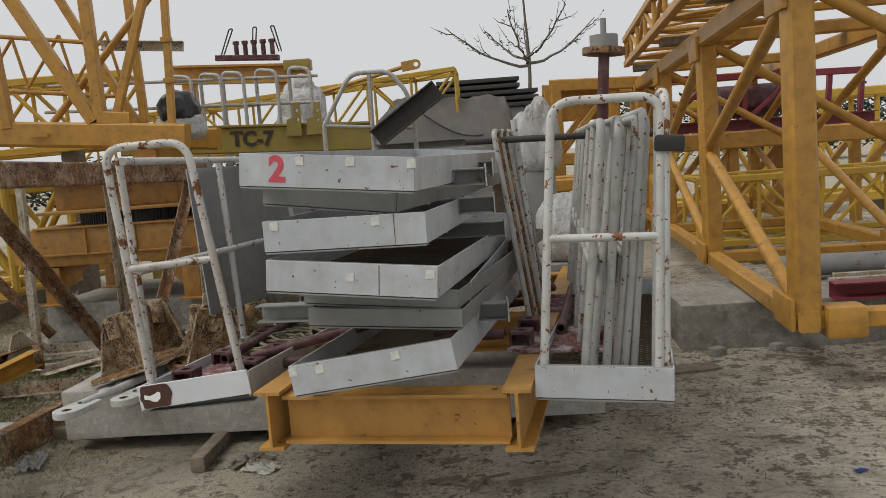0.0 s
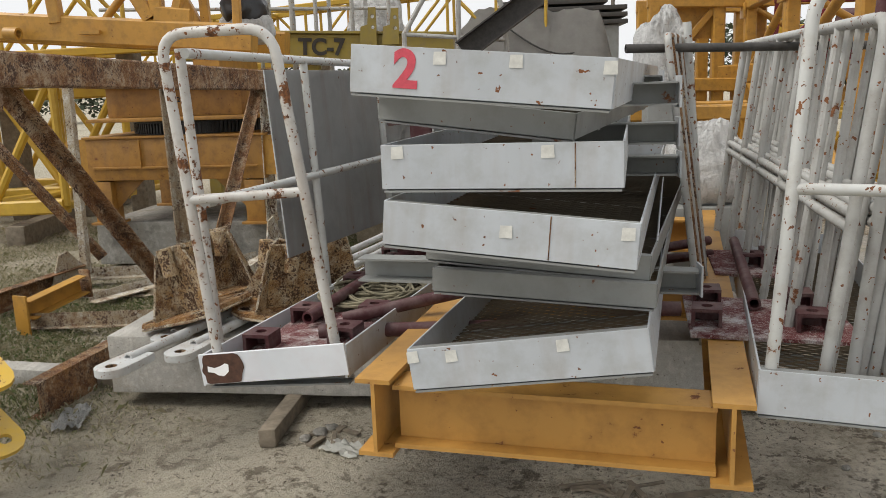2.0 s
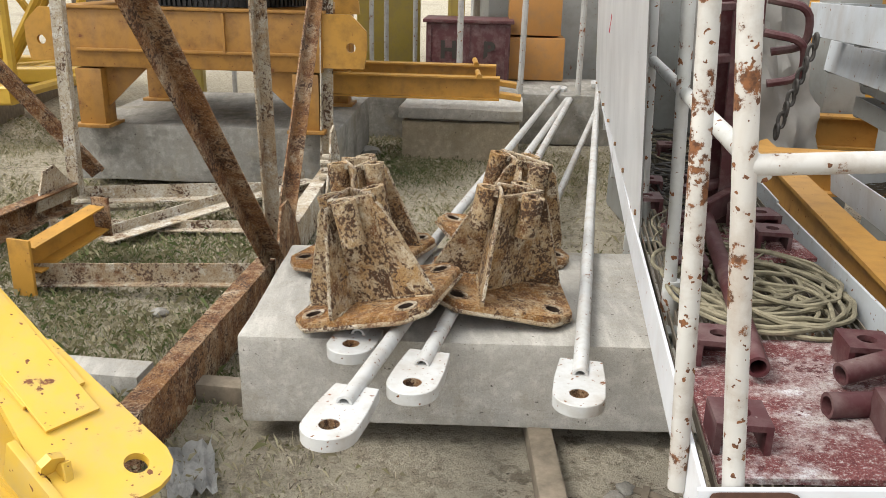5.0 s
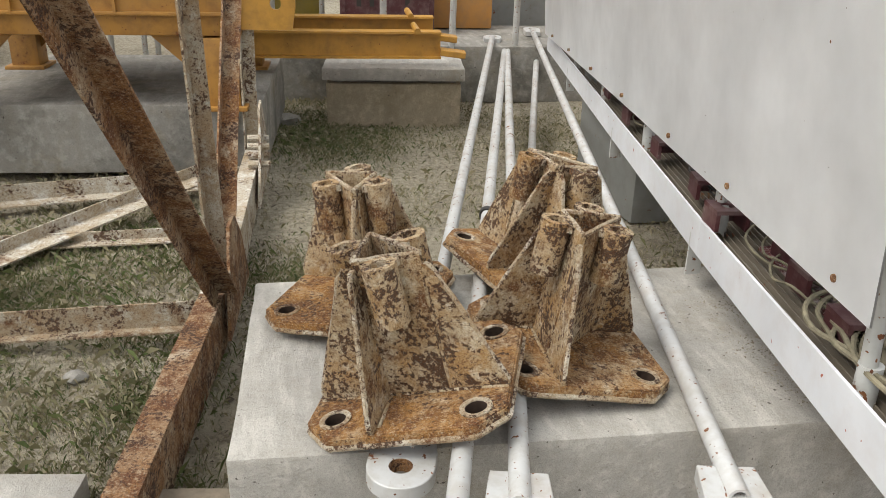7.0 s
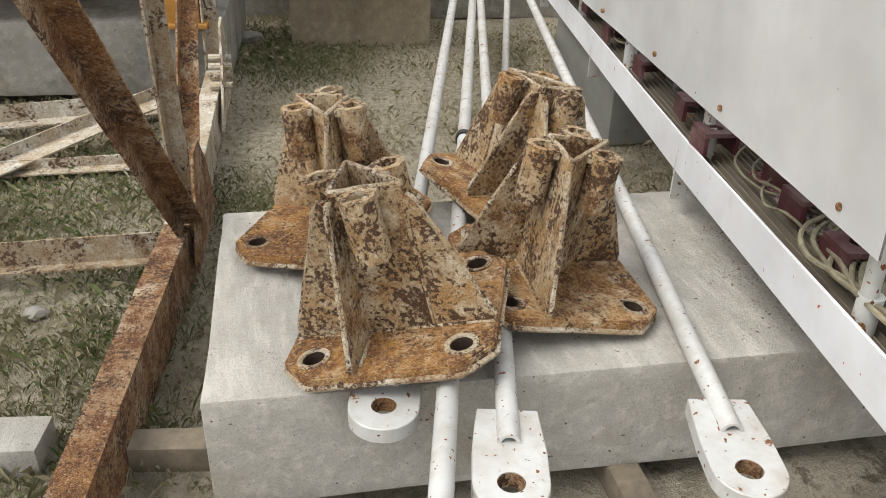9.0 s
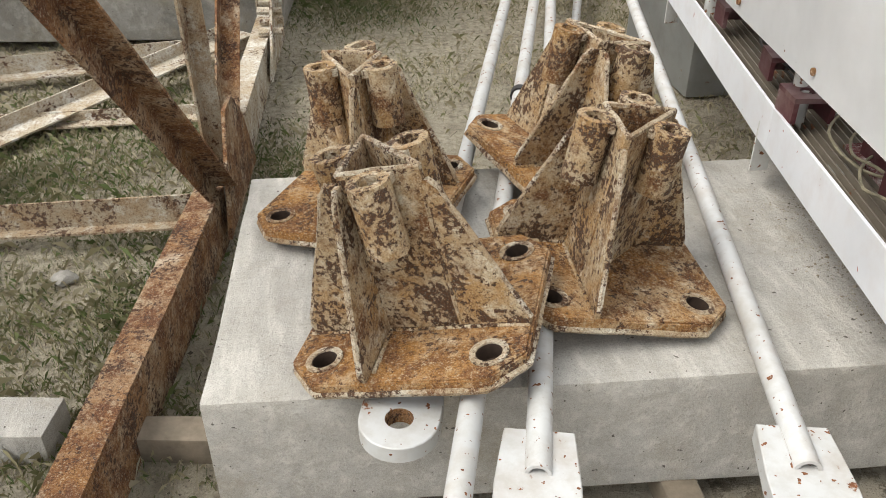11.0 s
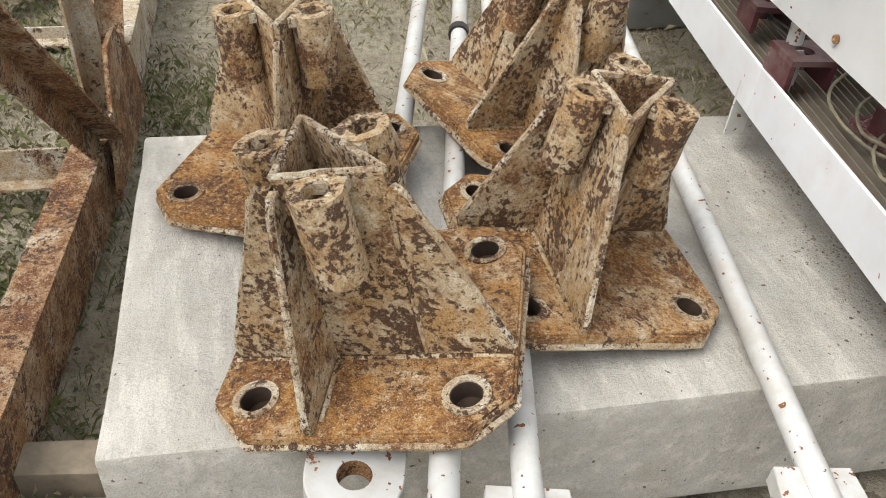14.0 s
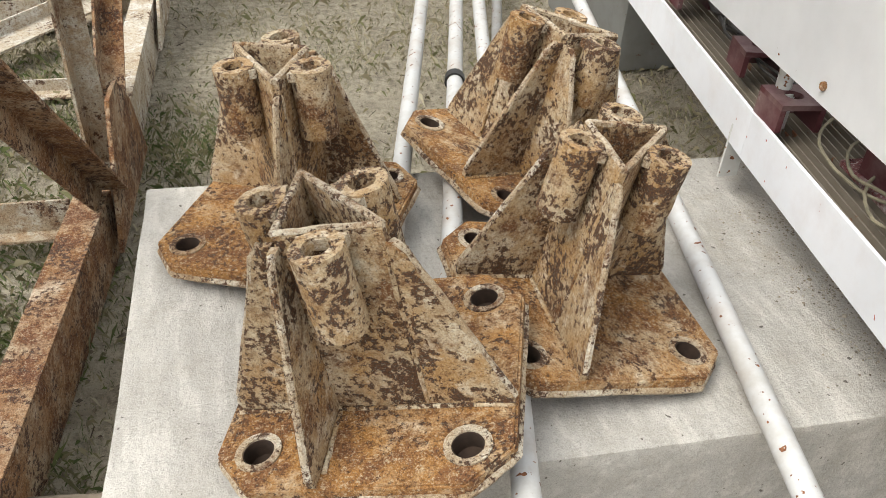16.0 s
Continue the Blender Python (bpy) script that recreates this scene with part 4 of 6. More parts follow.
for p, q, r in (((-1.137, 3.95, 0.70), (-0.83, 5.2, 0.73), 0.024), ((-0.99, 3.90, 0.71), (-0.36, 4.02, 0.815), 0.024), ((-1.06, 3.81, 0.69), (-0.30, 3.80, 0.70), 0.026), ((0.50, 3.88, 0.745), (0.72, 4.95, 0.76), 0.023), ((0.22, 3.78, 0.76), (-0.10, 3.80, 0.765), 0.026), ((0.25, 4.80, 0.75), (0.62, 5.03, 0.75), 0.023), ((0.2, 4.70, 0.72), (0.6, 4.9, 0.71), 0.023)):
    single("steel_pipe", tube(bm_(), p, q, r, 16, r * 0.72), MAROON, "maroon painted steel pipe with flaking paint", "pipe", "loose maroon pipes")
# heaped rope
random.seed(9)
pts = []
for i in range(420):
    a = i * 0.29
    rr = 0.04 + 0.21 * abs(math.sin(i * 0.071)) + random.uniform(-0.012, 0.012)
    k = i / 420
    pts.append(Vector((-0.93 + 0.02 * math.sin(i * 0.05) + rr * math.cos(a) * 0.95, 4.45 + 0.10 * math.sin(i * 0.031) + rr * 1.1 * math.sin(a), 0.662 + 0.05 * k * (1 - rr * 2) + random.uniform(0, 0.012))))
single("coiled_rope", sweep(bm_(), rounded(pts, 0.03, 2), 0.006, 6), ROPE, "heap of old yellowish rope on the walkway", "rope")
pts = [Vector((-0.70 + 0.0013 * i + 0.16 * math.cos(i * 0.33) + random.uniform(-0.02, 0.02), 5.62 + i * 0.006 + 0.2 * math.sin(i * 0.33), 0.64 + random.uniform(0, 0.03))) for i in range(200)]
single("wire_coil", sweep(bm_(), rounded(pts, 0.03, 2), 0.007, 6), WIRE, "loose coil of dark steel wire rope", "wire rope")
rng = random.Random(21)
for k, (d, n_) in enumerate(((1.25, 150), (1.9, 150), (2.8, 130))):
    pts = []
    for i in range(n_):
        c = wpt(d + 0.0022 * i, 0.24 + 0.05 * math.sin(i * 0.11), 0)
        rr = 0.09 + 0.08 * math.sin(i * 0.23 + k)
        z = 0.655 + rng.uniform(0, 0.035)
        pts.append(c + Vector((rr * math.cos(i * 0.41), rr * 1.5 * math.sin(i * 0.41), z)))
    single("wire_tangle", sweep(bm_(), rounded(pts, 0.03, 2), 0.0035, 6), (ROPE, WIRE, ROPE)[k], "tangle of old stiff wire on the walkway floor", "wire", "wire tangles")
# maroon jack post with clevises and chain
post = thing("jack_post", "maroon steel post with clevises standing on the walkway", "steel post", pose(-0.78, 5.12, 0.65))
part("column", prof(bm_(), (-0.76, 5.12, 0.66), (-0.79, 5.14, 1.45), ibeam(0.10, 0.12, 0.012, 0.012)), MAROON, post)
part("foot_plate", box(bm_(), (-0.76, 5.12, 0.66), (0.17, 0.17, 0.02), bevel=0.003), MAROON, post)
for z, dx in ((1.38, -0.16), (1.22, -0.15), (0.98, -0.13), (0.80, -0.16)):
    part("arm", prof(bm_(), (-0.78, 5.12, z), (-0.78 + dx, 5.06, z - 0.01), flat(0.045, 0.025)), MAROON, post)
for z in (1.40, 1.3):
    part("shackle", sweep(bm_(), rounded([(-0.74, 5.06, z), (-0.62, 5.02, z - 0.02), (-0.60, 5.05, z - 0.14), (-0.70, 5.08, z - 0.16)], 0.05, 4), 0.013, 8), MAROON, post)
part("tongue", prof(bm_(), (-0.78, 5.05, 0.76), (-0.90, 4.95, 0.74), flat(0.03, 0.08)), MAROON, post)
part("tongue", prof(bm_(), (-0.72, 5.05, 0.76), (-0.82, 4.94, 0.74), flat(0.02, 0.08)), MAROON, post)
for i in range(9):
    c = Vector((-0.60 - 0.01 * i, 5.0, 1.28 - 0.035 * i))
    d = Vector((1, 0, 0)) if i % 2 else Vector((0, 1, 0))
    part("chain_link", sweep(bm_(), [c + d * 0.011 * math.cos(a) + Vector((0, 0, 0.024 * math.sin(a))) for a in [2 * math.pi * k / 12 for k in range(12)]], 0.006, 6, True), WIRE, post)

# ---- rusted braced frame beside the slab ----
rf = thing("braced_frame", "heavily rusted cream steel braced frame standing on grass", "steel frame", pose(-2.47, 6.0, 0.0))


def member(name, p, q, shape, mat=CRUST_FRAME, up=(0, 0, 1)):
    return part(name, prof(bm_(), p, q, shape, up), mat, rf)


member("base_rail", (-2.69, 4.62, 0.105), (-2.475, 6.0, 0.115), channel(0.085, 0.19, 0.009, -1))
member("base_rail", (-2.475, 6.0, 0.115), (-2.33, 7.85, 0.12), channel(0.085, 0.19, 0.009, -1), CRUST_PALE)
member("top_beam", (-2.63, 4.56, 1.69), (-2.28, 7.85, 1.62), flat(0.09, 0.16))
member("top_beam", (-2.70, 4.62, 1.68), (-4.6, 4.95, 1.70), flat(0.09, 0.15))
for p, z, yaw in (((-2.645, 4.52), 1.70, 84), ((-2.28, 7.87), 1.62, 84)):
    m = axes((p[0] - 0.052, p[1], z - 0.2), (0.106, 1, 0), (0, 0, 1))
    part("corner_plate", plate(bm_(), [(0, 0), (0.15, 0), (0.17, 0.12), (0.17, 0.28), (0, 0.28)], 0.02, m, [(0.07, 0.2, 0.03)]), CRUST_FRAME, rf)
    m = axes((p[0] - 0.07, p[1] - 0.01, z - 0.12), (1, -0.1, 0), (0, 0, 1))
    part("corner_plate", plate(bm_(), [(0, 0), (0.13, 0), (0.13, 0.22), (0, 0.22)], 0.02, m, [(0.065, 0.14, 0.03)]), CRUST_FRAME, rf)
L7 = angle_bar(0.075, 0.075, 0.008)
OUT = (1, -0.12, 0)
member("diagonal", (-2.66, 4.70, 1.60), (-2.425, 5.95, 0.2), L7, up=OUT)
member("post", (-2.49, 6.16, 1.6), (-2.45, 6.11, 0.15), angle_bar(0.07, 0.06, 0.008), CRUST_TAN, up=OUT)
member("diagonal", (-2.33, 7.66, 1.58), (-2.45, 6.42, 0.17), L7, up=OUT)
member("post", (-2.32, 7.80, 1.60), (-2.345, 7.80, 0.15), angle_bar(0.08, 0.07, 0.008), CRUST_PALE, up=OUT)
member("post", (-3.80, 7.4, 1.62), (-3.83, 7.4, 0.12), angle_bar(0.09, 0.07, 0.009), CRUST_PALE, up=(0, -1, 0))
member("diagonal", (-4.75, 7.25, 1.66), (-3.72, 7.5, 0.22), angle_bar(0.10, 0.06, 0.008), up=(0, -1, 0))
member("post", (-3.94, 6.0, 1.68), (-3.97, 6.0, 0.1), angle_bar(0.11, 0.07, 0.009), CRUST_PALE, up=(0, -1, 0))
member("diagonal", (-3.60, 5.4, 1.68), (-4.45, 5.4, 0.66), angle_bar(0.11, 0.07, 0.009), up=(0, -1, 0))
member("base_rail", (-4.45, 5.0, 0.09), (-3.83, 7.4, 0.12), channel(0.085, 0.15, 0.009))
member("base_rail", (-3.85, 7.45, 0.1), (-2.4, 7.68, 0.09), angle_bar(0.1, 0.09, 0.008), CRUST_PALE)
member("base_brace", (-3.45, 6.74, 0.07), (-2.45, 7.72, 0.17), angle_bar(0.12, 0.06, 0.008), CRUST_PALE)
member("base_tie", (-3.62, 6.12, 0.08), (-2.54, 5.98, 0.135), angle_bar(0.05, 0.10, 0.008), CRUST_TAN)
member("base_tie", (-3.85, 7.0, 0.05), (-2.45, 6.95, 0.06), angle_bar(0.07, 0.05, 0.008), CRUST_PALE)
for i in range(4):
    part("bolt", tube(bm_(), (-2.36, 7.42 + 0.08 * i, 0.24 + 0.07 * (i % 2)), (-2.25, 7.41 + 0.08 * i, 0.24 + 0.07 * (i % 2)), 0.018, 8), CRUST_PALE, rf)
part("gusset_plate", plate(bm_(), [(-0.4, -0.02), (0.25, -0.02), (0.2, 0.22), (0.02, 0.42), (-0.1, 0.40), (-0.16, 0.24)], 0.012, axes((-2.29, 7.60, 0.1), (0.08, 1, 0), (0, 0, 1))), CRUST_PALE, rf)
part("gusset_plate", plate(bm_(), [(-0.22, -0.02), (0.34, -0.02), (0.2, 0.22), (0.06, 0.34), (-0.06, 0.34), (-0.12, 0.22)], 0.012, axes((-2.405, 6.10, 0.1), (0.1, 1, 0), (0, 0, 1))), CRUST_FRAME, rf)
part("gusset_plate", plate(bm_(), [(-0.2, -0.02), (0.3, -0.02), (0.1, 0.12), (0.0, 0.22), (-0.1, 0.2)], 0.012, axes((-3.88, 7.25, 0.12), (0.25, 1, 0), (0, 0, 1))), CRUST_PALE, rf)

# pale timber and small yellow bracket on the grass
bm = box(bm_(), (0, 0, 0.05), (0.7, 0.13, 0.09), bevel=0.006)
bm.transform(pose(-3.12, 5.20, 0.0, 0, 0, -10))
single("timber_bearer", bm, CONCRETE, "pale cement-smeared timber lying on grass", "timber")
yb = thing("yellow_bracket", "small yellow steel bracket with end flanges on the grass", "bracket", pose(-3.5, 6.2, 0))
part("bar", prof(bm_(), (-3.55, 6.08, 0.17), (-3.38, 6.52, 0.24), channel(0.09, 0.13, 0.008)), YELLOW, yb)
part("end_flange", box(bm_(), (0, 0, 0), (0.12, 0.016, 0.27), pose(-3.57, 6.04, 0.145, 0, 0, -20), 0.003), YELLOW, yb)
part("end_flange", box(bm_(), (0, 0, 0), (0.10, 0.016, 0.2), pose(-3.375, 6.54, 0.24, 0, 0, -20), 0.003), CRUST_FRAME, yb)
single("channel_offcut", prof(bm_(), (-3.62, 5.72, 0.05), (-4.4, 5.35, 0.05), channel(0.09, 0.09, 0.008)), CRUST_FRAME, "rusty steel channel offcut on the grass", "steel offcut")

# ---- yellow fork link leaning on the frame ----
fork = thing("fork_link", "bright yellow steel fork link with bolted lugs leaning on the ground", "fork link", pose(-2.45, 3.95, 0.0))
NRM0 = Vector((0.34, -0.30, 0.90))


def fork_frame(eye, ahead):
    """A frame at a pin hole: x along the bar, z off the face of the cheek plate."""
    ahead = Vector(ahead).normalized()
    return axes(eye, ahead, NRM0.cross(ahead))


HALVES = [fork_frame((-2.428, 3.968, 0.474), (-0.711, 0.575, 0.404)), fork_frame((-2.401, 3.941, 0.221), (-0.746, 0.428, 0.511))]


def fork_half(m, more=0.0):
    up = m.to_3x3() @ Vector((0, 0, 1))

    def loc(u, w, n):
        return m @ Vector((u, w, n))

    rim = [(0.40, -0.045), (0.0, -0.075)] + [(-0.075 * math.sin(a), -0.075 * math.cos(a)) for a in (0.5, 1.0, 1.5)] + [(-0.075, 0.03), (-0.06, 0.15), (0.02, 0.165), (0.06, 0.155), (0.10, 0.165), (0.2, 0.15), (0.40, 0.12)]
    part("cheek_plate", plate(bm_(), rim, 0.02, m @ pose(0, 0, -0.02), [(0.0, 0.0, 0.026)], 18), BRIGHT, fork)
    part("bar", prof(bm_(), loc(0.24, 0.04, -0.02), loc(1.40 + more, 0.04, -0.02), ibeam(0.14, 0.06, 0.010, 0.012), up), BRIGHT, fork)
    part("doubler", prof(bm_(), loc(0.16, 0.045, 0.006), loc(0.62, 0.04, 0.016), flat(0.12, 0.008), up), BRIGHT, fork)
    part("end_flange", box(bm_(), (1.405 + more, 0.04, -0.01), (0.022, 0.17, 0.10), m, 0.003), BRIGHT, fork)
    part("end_flange", box(bm_(), (1.43 + more, 0.04, -0.01), (0.022, 0.17, 0.10), m, 0.003), BRIGHT, fork)
    lug = [(0, -0.05), (0.05, -0.062), (0.13, -0.045), (0.165, 0.0), (0.165, 0.05), (0.13, 0.1), (0.05, 0.13), (0, 0.12)]
    part("lug", plate(bm_(), lug, 0.022, m @ pose(1.44 + more, 0, 0.0), [(0.09, 0.035, 0.026)], 18), CRUST_YEL, fork)
    for w in (-0.03, 0.11):
        part("bolt", tube(bm_(), loc(1.36 + more, w, -0.01), loc(1.47 + more, w, -0.01), 0.014, 6), STEEL, fork, "dark steel bolt")
        part("rib", plate(bm_(), [(0, 0), (0.1, 0), (0.1, 0.05)], 0.01, m @ axes((1.30 + more, w - 0.04, 0.02), (1, 0, 0), (0, 0, 1))), BRIGHT, fork)
    # bent toe along the free edge of the cheek plate
    part("toe_flange", box(bm_(), (0.04, 0.172, -0.045), (0.27, 0.02, 0.11), m, 0.004), BRIGHT, fork)
    part("toe_rib", plate(bm_(), [(0, 0), (0.05, 0), (0.05, 0.03), (0.03, 0.045), (0, 0.03)], 0.018, m @ axes((0.07, 0.12, 0.0), (0, 1, 0), (0, 0, 1))), BRIGHT, fork)


CRUST_YEL = crust("crusted_yellow", (0.6, 0.45, 0.2), (0.5, 0.28, 0.05), (0.12, 0.06, 0.02), 0.6, (0.55, 0.32, 0.06))
for half in HALVES:
    fork_half(half)
bm = bm_()
prof(bm, HALVES[0] @ Vector((0.12, 0.13, -0.02)), HALVES[1] @ Vector((0.12, 0.13, -0.01)), flat(0.02, 0.16), HALVES[0].to_3x3() @ Vector((1, 0, 0)))
part("web", bm, BRIGHT, fork)
# ---- slewing platform on its slab ----
sl = thing("slewing_platform", "orange steel slewing platform with a black gear ring on a slab", "slewing platform", pose(-3.1, 8.5, 0.43))
SP = pose(-3.1, 8.45, 0, 0, 0, -6)


def q(x, y, z):
    return SP @ Vector((x, y, z))


for x in (-0.70, 0.70):
    for y in (-0.52, 0.62):
        part("leg", box(bm_(), (x, y, 0.62), (0.17, 0.17, 0.38), SP, 0.008), ORANGE, sl)
        part("foot_plate", box(bm_(), (x, y, 0.445), (0.24, 0.24, 0.022), SP, 0.004), ORANGE, sl)
        m = SP @ axes((x + (0.085 if x < 0 else -0.085), y - 0.01, 0.84), (1 if x < 0 else -1, 0, 0), (0, 0, -1))
        part("knee_plate", plate(bm_(), [(0, 0), (0.3, 0), (0.0, 0.28)], 0.016, m), ORANGE, sl)
for y in (-0.52, 0.62):
    part("box_beam", box(bm_(), (0, y, 1.0), (1.62, 0.17, 0.36), SP, 0.01), ORANGE, sl)
    part("flange_strip", box(bm_(), (0, y - 0.09, 0.93), (1.5, 0.03, 0.018), SP, 0.003), ORANGE, sl)
    for x in (-0.3, 0.2):
        part("stiffener", box(bm_(), (x, y - 0.093, 1.05), (0.014, 0.03, 0.24), SP), ORANGE, sl)
for x in (-0.72, 0.72):
    part("box_beam", box(bm_(), (x, 0.05, 1.0), (0.16, 0.98, 0.34), SP, 0.01), ORANGE, sl)
part("deck", box(bm_(), (0, 0.05, 1.19), (1.66, 1.35, 0.02), SP, 0.004), ORANGE, sl)
bm = tube(bm_(), q(0, 0.05, 1.2), q(0, 0.05, 1.31), 0.60, 96, 0.5)
part("gear_ring", bm, BLACK, sl, "black toothed gear ring")
for i in range(110):
    a = 2 * math.pi * i / 110
    if -3.0 < a - 2 * math.pi * (a > math.pi) < 0.1:
        part("tooth", box(bm_(), (0.608, 0, 1.25), (0.02, 0.018, 0.09), SP @ pose(0, 0.05, 0, 0, 0, math.degrees(a))), BLACK, sl)
part("upper_plate", box(bm_(), (0, 0.0, 1.335), (1.5, 1.3, 0.03), SP, 0.006), ORANGE, sl)
part("upper_box", box(bm_(), (-0.05, 0.05, 1.48), (1.25, 0.95, 0.26), SP, 0.01), ORANGE, sl)
part("upper_flange", box(bm_(), (-0.05, -0.02, 1.62), (1.4, 1.15, 0.025), SP, 0.004), ORANGE, sl)
for x in (-0.95, 0.95):
    rim = [(-0.14, -0.13), (0.12, -0.13), (0.14, -0.02), (0.14, 0.1), (0.04, 0.2), (-0.14, 0.2)]
    part("side_lug", plate(bm_(), rim if x > 0 else [(-a, b) for a, b in rim][::-1], 0.03, SP @ axes((x, -0.55, 0.98), (1, 0, 0), (0, 0, 1)), [(0.04 if x > 0 else -0.04, 0.0, 0.03)]), YELLOW, sl)
lettering("1786210-6", 0.06, SP @ axes((0.0, -0.4285, 1.49), (1, 0, 0), (0, 0, 1)), DARK_INK, sl, "stencil", "black stencilled number")
bm = plate(bm_(), [(0.0, 0), (0.16, 0), (0.13, 0.33), (0.07, 0.38), (0.0, 0.3)], 0.03, SP @ axes((0.85, -0.3, 1.17), (1, 0, 0), (0, 0, 1)), [(0.08, 0.27, 0.025)])
part("side_ear", bm, YELLOW, sl)

# counterjib beams and A-frame lying on top
top = thing("crane_tower_top", "yellow crane tower top with braced tube frame resting on the platform", "crane part", pose(-3.4, 8.4, 1.63))
part("long_beam", prof(bm_(), (-6.2, 8.55, 2.31), (-2.55, 8.42, 1.99), flat(0.2, 0.25)), YELLOW, top)
part("long_beam", prof(bm_(), (-6.2, 9.75, 2.31), (-2.55, 9.6, 1.99), flat(0.2, 0.25)), YELLOW, top)
part("cross_beam", prof(bm_(), (-3.0, 8.4, 1.78), (-3.0, 9.6, 1.80), flat(0.24, 0.3)), YELLOW, top)
part("pin_tube", tube(bm_(), (-4.75, 8.28, 2.12), (-4.62, 8.26, 2.11), 0.055, 16, 0.035), YELLOW, top)
part("bracket", box(bm_(), (-4.0, 8.32, 2.10), (0.2, 0.06, 0.03)), YELLOW, top)
for name, p_, q_, shape in (
    ("post", (-3.405, 8.42, 2.24), (-3.43, 8.42, 3.75), flat(0.115, 0.115)),
    ("post", (-2.70, 8.42, 1.98), (-2.62, 8.42, 3.70), flat(0.07, 0.07)),
    ("post", (-4.34, 8.42, 2.20), (-4.44, 8.42, 3.75), flat(0.11, 0.11)),
    ("diagonal", (-3.47, 8.42, 2.20), (-4.33, 8.42, 3.78), flat(0.13, 0.12)),
    ("diagonal", (-3.25, 8.42, 2.22), (-2.76, 8.42, 3.62), flat(0.08, 0.08)),
    ("cross_beam", (-3.42, 8.42, 2.24), (-3.10, 8.42, 2.20), flat(0.12, 0.14)),
    ("post", (-3.38, 9.6, 2.24), (-3.42, 9.6, 3.75), flat(0.09, 0.09)),
    ("diagonal", (-3.45, 9.6, 2.20), (-4.2, 9.6, 3.7), flat(0.09, 0.09)),
):
    part(name, prof(bm_(), p_, q_, shape), YELLOW, top)
part("diagonal", tube(bm_(), (-3.98, 8.62, 2.24), (-2.72, 8.62, 3.55), 0.036, 12), YELLOW, top)
part("channel", prof(bm_(), (-3.45, 8.75, 3.0), (-2.60, 8.75, 2.93), channel(0.06, 0.10, 0.01)), CRUST_PALE, top, "pale rust-stained channel")
for z in (2.55, 2.95):
    part("clamp", box(bm_(), (-2.665 + 0.045 * (z - 2.55), 8.38, z), (0.11, 0.05, 0.05), bevel=0.004), YELLOW, top)
for z0, z1 in ((2.62, 2.5), (3.22, 3.05)):
    part("rail", tube(bm_(), (-6.1, 9.0, z0 + 0.2), (-3.45, 9.0, z1), 0.024, 10), YELLOW, top)
for x in (-5.4, -4.9, -4.4, -3.9):
    part("lacing", tube(bm_(), (x, 9.0, 2.62), (x + 0.42, 9.0, 3.18), 0.018, 8), YELLOW, top)
    part("lacing", tube(bm_(), (x + 0.42, 9.0, 3.18), (x + 0.55, 9.0, 2.56), 0.018, 8), YELLOW, top)

# ---- beams, crates and lattice behind ----
pair = thing("beam_pair", "pair of yellow steel beams on a concrete block", "steel beam", pose(-1.7, 8.8, 0.44))
for y, z in ((8.72, 0.62), (8.98, 0.68)):
    part("beam", prof(bm_(), (-2.45, y + 0.1, z), (-1.12, y - 0.05, z), ibeam(0.12, 0.17, 0.012, 0.012)), YELLOW, pair)
    part("wedge_tip", prof(bm_(), (-1.12, y - 0.05, z - 0.045), (-0.96, y - 0.07, z - 0.065), flat(0.12, 0.04)), YELLOW, pair)
    part("pin", tube(bm_(), (-1.28, y - 0.1, z + 0.09), (-1.28, y + 0.06, z + 0.11), 0.02, 10), YELLOW, pair)
crate = thing("steel_crate", "maroon steel crate with painted letters on a slab", "crate", pose(-1.2, 10.6, 0.44))
CR = pose(-1.2, 10.6, 0.45, 0, 0, -6)
part("body", box(bm_(), (0, 0, 0.27), (0.78, 0.6, 0.54), CR, 0.008), MAROON, crate)
part("lid", box(bm_(), (0, 0, 0.555), (0.84, 0.66, 0.03), CR, 0.006), MAROON, crate)
for x in (-0.36, 0.0, 0.36):
    part("rib", box(bm_(), (x, -0.305, 0.27), (0.03, 0.012, 0.5), CR), MAROON, crate)
for txt, x in (("H", -0.18), ("B", 0.2)):
    lettering(txt, 0.22, CR @ axes((x, -0.312, 0.29), (1, 0, 0), (0, 0, 1)), DARK_INK, crate, "letter", "dark painted letter")
ORC = paint("crate_orange", (0.4, 0.192, 0.048), 0.2, 0.1, 0.55, 0.4)
oc = thing("steel_crate", "orange steel crate stacked in two levels on a slab", "crate", pose(-0.5, 10.9, 0.44))
OC = pose(-0.52, 10.85, 0.45, 0, 0, -6)
part("body", box(bm_(), (0, 0, 0.2), (0.55, 0.6, 0.4), OC, 0.008), ORC, oc)
part("upper_body", box(bm_(), (-0.02, 0, 0.66), (0.5, 0.55, 0.48), OC, 0.008), ORC, oc)


